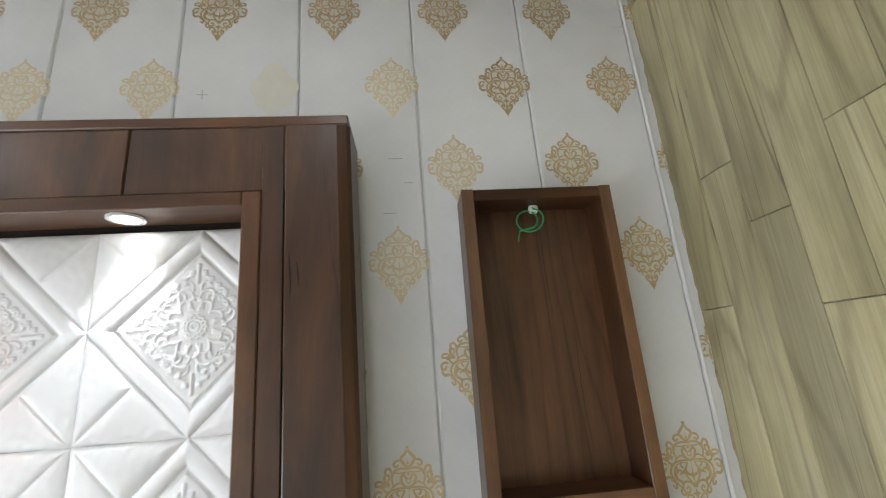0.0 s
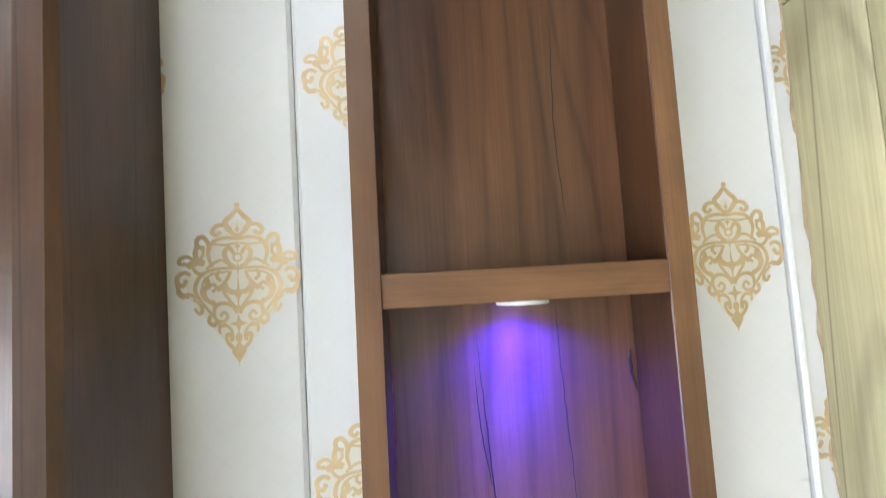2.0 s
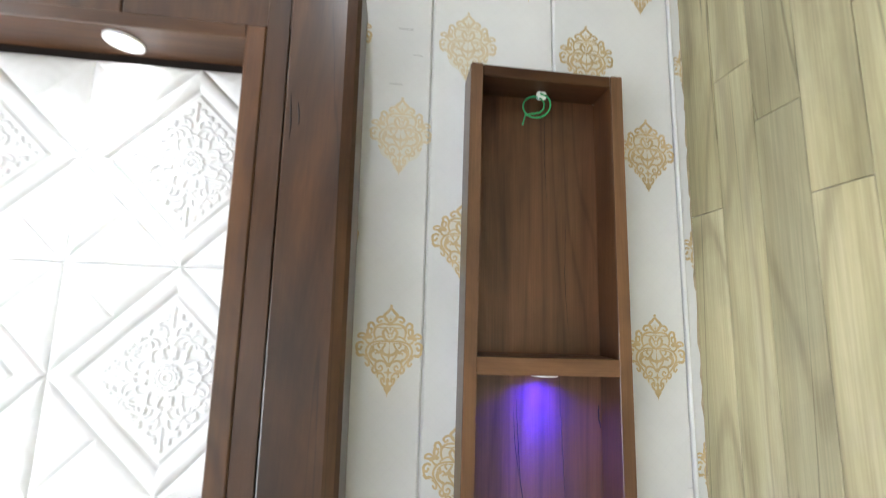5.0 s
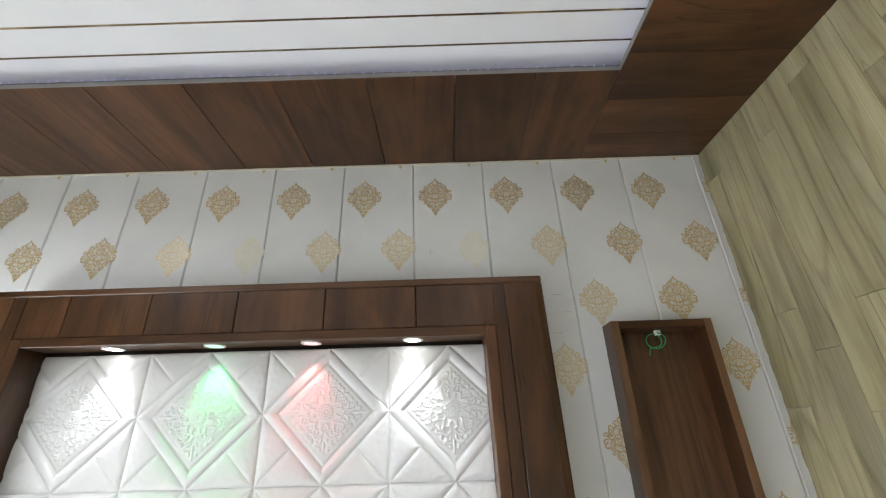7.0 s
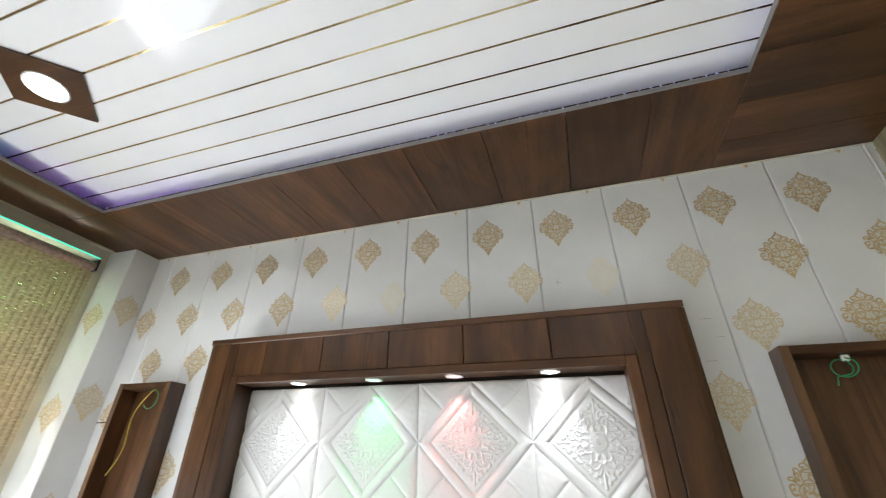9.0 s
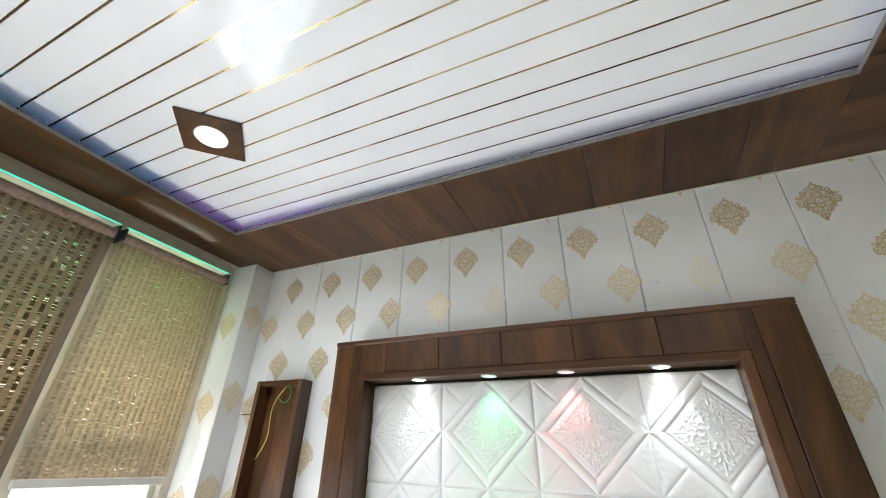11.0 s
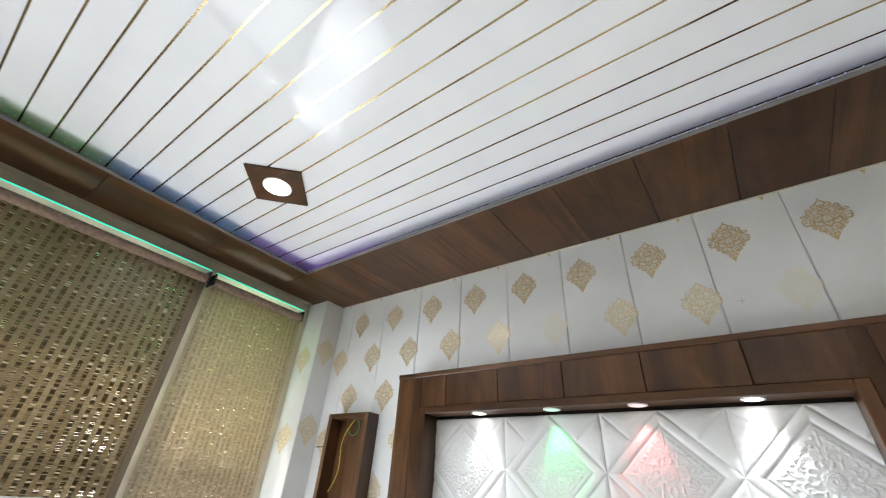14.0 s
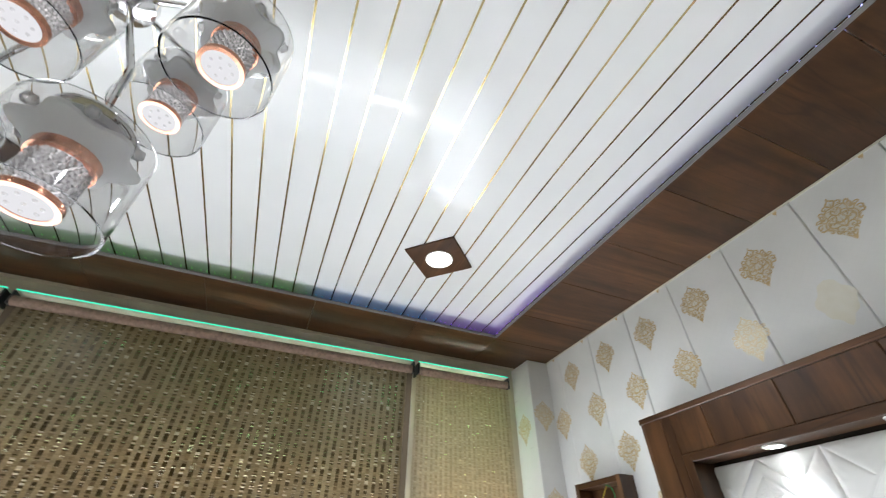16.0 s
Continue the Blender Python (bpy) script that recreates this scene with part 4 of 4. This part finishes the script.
# ---- windows and woven blinds ----
for i, (y0, y1) in enumerate(((-0.735, -0.165), (-2.43, -0.735), (YS, -2.43))):
    win = thing("window_%d" % (i + 1), (XW - 0.1, (y0 + y1) / 2, 0.1), "tall window with a pale frame", "window")
    win["kind"] = "structure"
    for a, b in ((y0, y0 + 0.03), (y1 - 0.03, y1)):
        part("window_frame", box(bmesh.new(), XW - 0.09, XW - 0.03, a + 0.0005, b - 0.0005, 0.1, 2.528, 0.003), alu, win)
    for z in (0.1, 1.60, 2.47):
        part("window_frame", box(bmesh.new(), XW - 0.088, XW - 0.032, y0 + 0.031, y1 - 0.031, z, z + (0.11 if z == 1.6 else 0.03), 0.003), alu, win)
    g = part("pane", box(bmesh.new(), XW - 0.064, XW - 0.06, y0 + 0.031, y1 - 0.031, 0.131, 2.469), glass, win)
    g.visible_shadow = False


def blind(y0, y1, zbot, band, weave, pitch, holes, hem):
    b = thing("roller_blind", (XW + 0.05, (y0 + y1) / 2, 2.48), "woven bamboo roller blind half lowered over a window", "blind", "window blinds")
    xb = XW + 0.045
    bm = bmesh.new()
    tube(bm, [(xb + 0.012, y0 + 0.012, 2.484), (xb + 0.012, y1 - 0.012, 2.484)], 0.021, 14)
    smooth(part("roller", bm, tube_mat, b))
    for e in (y0 + 0.006, y1 - 0.006):
        part("bracket", box(bmesh.new(), XW + 0.001, xb + 0.028, e - 0.005, e + 0.005, 2.464, 2.522, 0.002), black_plastic, b)
    rnd = random.Random(int(abs(y0) * 100))

    def rows(name, boxes, m):
        """Many small slats in one mesh."""
        verts, faces = [], []
        for x0, x1, ya, yb, za, zb in boxes:
            o = len(verts)
            verts.extend((x - b.location.x, y - b.location.y, z - b.location.z) for x in (x0, x1) for y in (ya, yb) for z in (za, zb))
            faces.extend(tuple(o + q for q in f) for f in ((0, 1, 3, 2), (4, 6, 7, 5), (0, 4, 5, 1), (2, 3, 7, 6), (0, 2, 6, 4), (1, 5, 7, 3)))
        me = bpy.data.meshes.new(name)
        me.from_pydata(verts, [], faces)
        me.materials.append(m)
        o = new(name, me)
        o.parent = b
        o["kind"] = "stuff"

    bands, splints = [], []
    za, zb = zbot + 0.03, 2.485
    y = y0 + 0.004 + hem
    while y + pitch < y1 - hem:
        w_ = pitch * rnd.uniform(0.50, 0.56)
        bands.append((xb + 0.0008, xb + 0.0018, y, y + w_, za, zb))
        z = za
        while z < zb - 0.011:
            h_ = rnd.uniform(0.0038, 0.0066)
            slit = 0.0010 if rnd.random() < holes else 0.0001
            splints.append((xb - 0.0012, xb + 0.0004, y + w_ - 0.0015, y + pitch + 0.0015, z, z + h_ - slit))
            z += h_
        y += pitch
    bands.append((xb + 0.0008, xb + 0.0018, y, y1 - hem, za, zb))
    rows("weave", splints, weave)
    rows("warp", bands, band)
    if hem:
        for e in (y0 + 0.004, y1 - 0.004 - hem):
            part("hem", box(bmesh.new(), xb - 0.0012, xb + 0.002, e, e + hem, za, zb), hem_cloth, b)
    part("bottom_bar", box(bmesh.new(), xb - 0.008, xb + 0.008, y0 + 0.012, y1 - 0.012, zbot, zbot + 0.03, 0.004), alu, b)


blind(-0.722, -0.185, 1.54, band_backlit, backlit_splint, 0.0245, 0.025, 0.0)
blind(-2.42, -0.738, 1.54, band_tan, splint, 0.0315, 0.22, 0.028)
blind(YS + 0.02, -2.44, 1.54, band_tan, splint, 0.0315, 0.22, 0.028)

# green LED line above the rollers
gl = thing("led_strip", (XW + 0.02, -1.7, 2.53), "green LED strip light above the window blinds", "led strip")
for y0, y1 in ((-0.715, -0.19), (-2.415, -0.745), (YS + 0.03, -2.445)):
    part("tape", box(bmesh.new(), XW + 0.062, XW + 0.070, y0, y1, 2.5275, 2.530, 0.0004), led_sea, gl)
    part("channel", box(bmesh.new(), XW + 0.0005, XW + 0.068, y0, y1, 2.5305, 2.5335, 0.0008), cream, gl)

structure("backdrop", box(bmesh.new(), -3.92, -3.9, YS - 0.6, 0.6, 0.4, 3.2), "glowing backdrop of green awning and bright foliage outside", "backdrop", outside)
structure("ground", box(bmesh.new(), -3.9, XW - 0.19, YS - 0.6, 0.6, -0.1, -0.02), "pale concrete balcony floor outside", "ground", concrete)
structure("backdrop_ground", box(bmesh.new(), -3.46, XW - 0.2, YS, -0.2, -0.015, 0.0), "glowing strip in place of sunlit ground outside the windows", "backdrop", ground_glow)

# ---- chandelier ----
HX, HY = -1.614, -1.758
ch = thing("chandelier", (HX, HY, ZC), "chrome chandelier with clear glass cylinders and crystal cores", "chandelier")
smooth(part("canopy", lathe(bmesh.new(), (HX, HY, ZC - 0.035), ((0.05, 0), (0.10, 0.008), (0.11, 0.0345)), 40), chrome, ch))
smooth(part("stem", tube(bmesh.new(), [(HX, HY, ZC - 0.03), (HX, HY, 2.44)], 0.008, 12), chrome, ch))
smooth(part("hub", lathe(bmesh.new(), (HX, HY, 2.40), ((0.02, 0), (0.045, 0.01), (0.045, 0.03), (0.015, 0.045)), 32), chrome, ch))


def crystals(bm, c, r, z0, z1):
    rnd = random.Random(5)
    rows = 8
    for i in range(rows):
        for j in range(22):
            a = 2 * math.pi * (j + 0.5 * (i % 2)) / 22 + rnd.uniform(-0.05, 0.05)
            p = Vector((c[0] + r * math.cos(a), c[1] + r * math.sin(a), z0 + (z1 - z0) * (i + 0.5) / rows + rnd.uniform(-0.001, 0.001)))
            s_ = 0.0052
            vs = [bm.verts.new(p + Vector(d) * s_) for d in ((1, 0, 0), (0, 1, 0), (-1, 0, 0), (0, -1, 0), (0, 0, 1), (0, 0, -1))]
            for k_ in range(4):
                bm.faces.new((vs[k_], vs[(k_ + 1) % 4], vs[4]))
                bm.faces.new((vs[(k_ + 1) % 4], vs[k_], vs[5]))


for x, y, z in ((-1.615, -1.654, 1.958), (-1.567, -1.554, 2.243), (-1.748, -1.677, 2.297), (-1.589, -1.798, 2.222), (-1.444, -1.838, 2.113), (-1.714, -1.899, 2.034)):
    top = z + 0.125
    cap = part("lamp_cap", lathe(bmesh.new(), (x, y, top), ((0.046, 0), (0.05, 0.006), (0.05, 0.012), (0.014, 0.03)), 28), chrome, ch)
    smooth(cap)
    smooth(part("glass_shade", ring(bmesh.new(), (x, y, z), 0.0755, 0.0785, -0.012, 0.118, 64), glass, cap))
    smooth(part("core", lathe(bmesh.new(), (x, y, z + 0.004), ((0.024, 0), (0.024, 0.074)), 24), chand_core, cap))
    bm = bmesh.new()
    crystals(bm, (x, y), 0.029, z + 0.008, z + 0.062)
    part("crystal_column", bm, crystal, cap)
    smooth(part("copper_ring", ring(bmesh.new(), (x, y, z), 0.0275, 0.034, 0, 0.008), copper, cap))
    smooth(part("copper_ring", ring(bmesh.new(), (x, y, z + 0.064), 0.0275, 0.036, 0, 0.014), copper, cap))
    smooth(part("led_disc", lathe(bmesh.new(), (x, y, z + 0.0015), ((0.0274, 0), (0.0274, 0.002))), chand_led, cap))
    bm = bmesh.new()
    for q in range(8):
        a = q * math.pi * 2 / 7
        r_ = 0.0165 if q < 7 else 0.0
        bmesh.ops.create_icosphere(bm, subdivisions=1, radius=0.0032, matrix=pose(x + r_ * math.cos(a), y + r_ * math.sin(a), z + 0.0015))
    smooth(part("led_bead", bm, crystal, cap), 80)["kind"] = "stuff"
    bm = lathe(bmesh.new(), (x, y, z + 0.0785), ((0.03, 0), (0.046, 0.010), (0.062, 0.016), (0.064, 0.020), (0.046, 0.024), (0.03, 0.044)), 48)
    for v in bm.verts:
        dx_, dy_ = v.co.x - x, v.co.y - y
        f_ = 1 + 0.13 * max(0.0, math.hypot(dx_, dy_) - 0.03) / 0.034 * math.cos(6 * math.atan2(dy_, dx_))
        v.co.x, v.co.y = x + dx_ * f_, y + dy_ * f_
    smooth(part("frosted_cup", bm, frosted_glass, cap))
    for q in range(6):
        a = q * math.pi / 3 + 0.4
        bx, by = x + 0.062 * math.cos(a), y + 0.062 * math.sin(a)
        bm = bmesh.new()
        bmesh.ops.create_icosphere(bm, subdivisions=1, radius=0.0095, matrix=pose(bx, by, z + 0.106))
        part("crystal_drop", bm, crystal, cap)
    mids = [(x, y, top + 0.025), (x + (HX - x) * 0.2, y + (HY - y) * 0.2, top + 0.05 + 0.3 * (2.42 - top)), (HX, HY, 2.42)]
    smooth(part("arm", tube(bmesh.new(), mids, 0.0055, 10), chrome, ch))
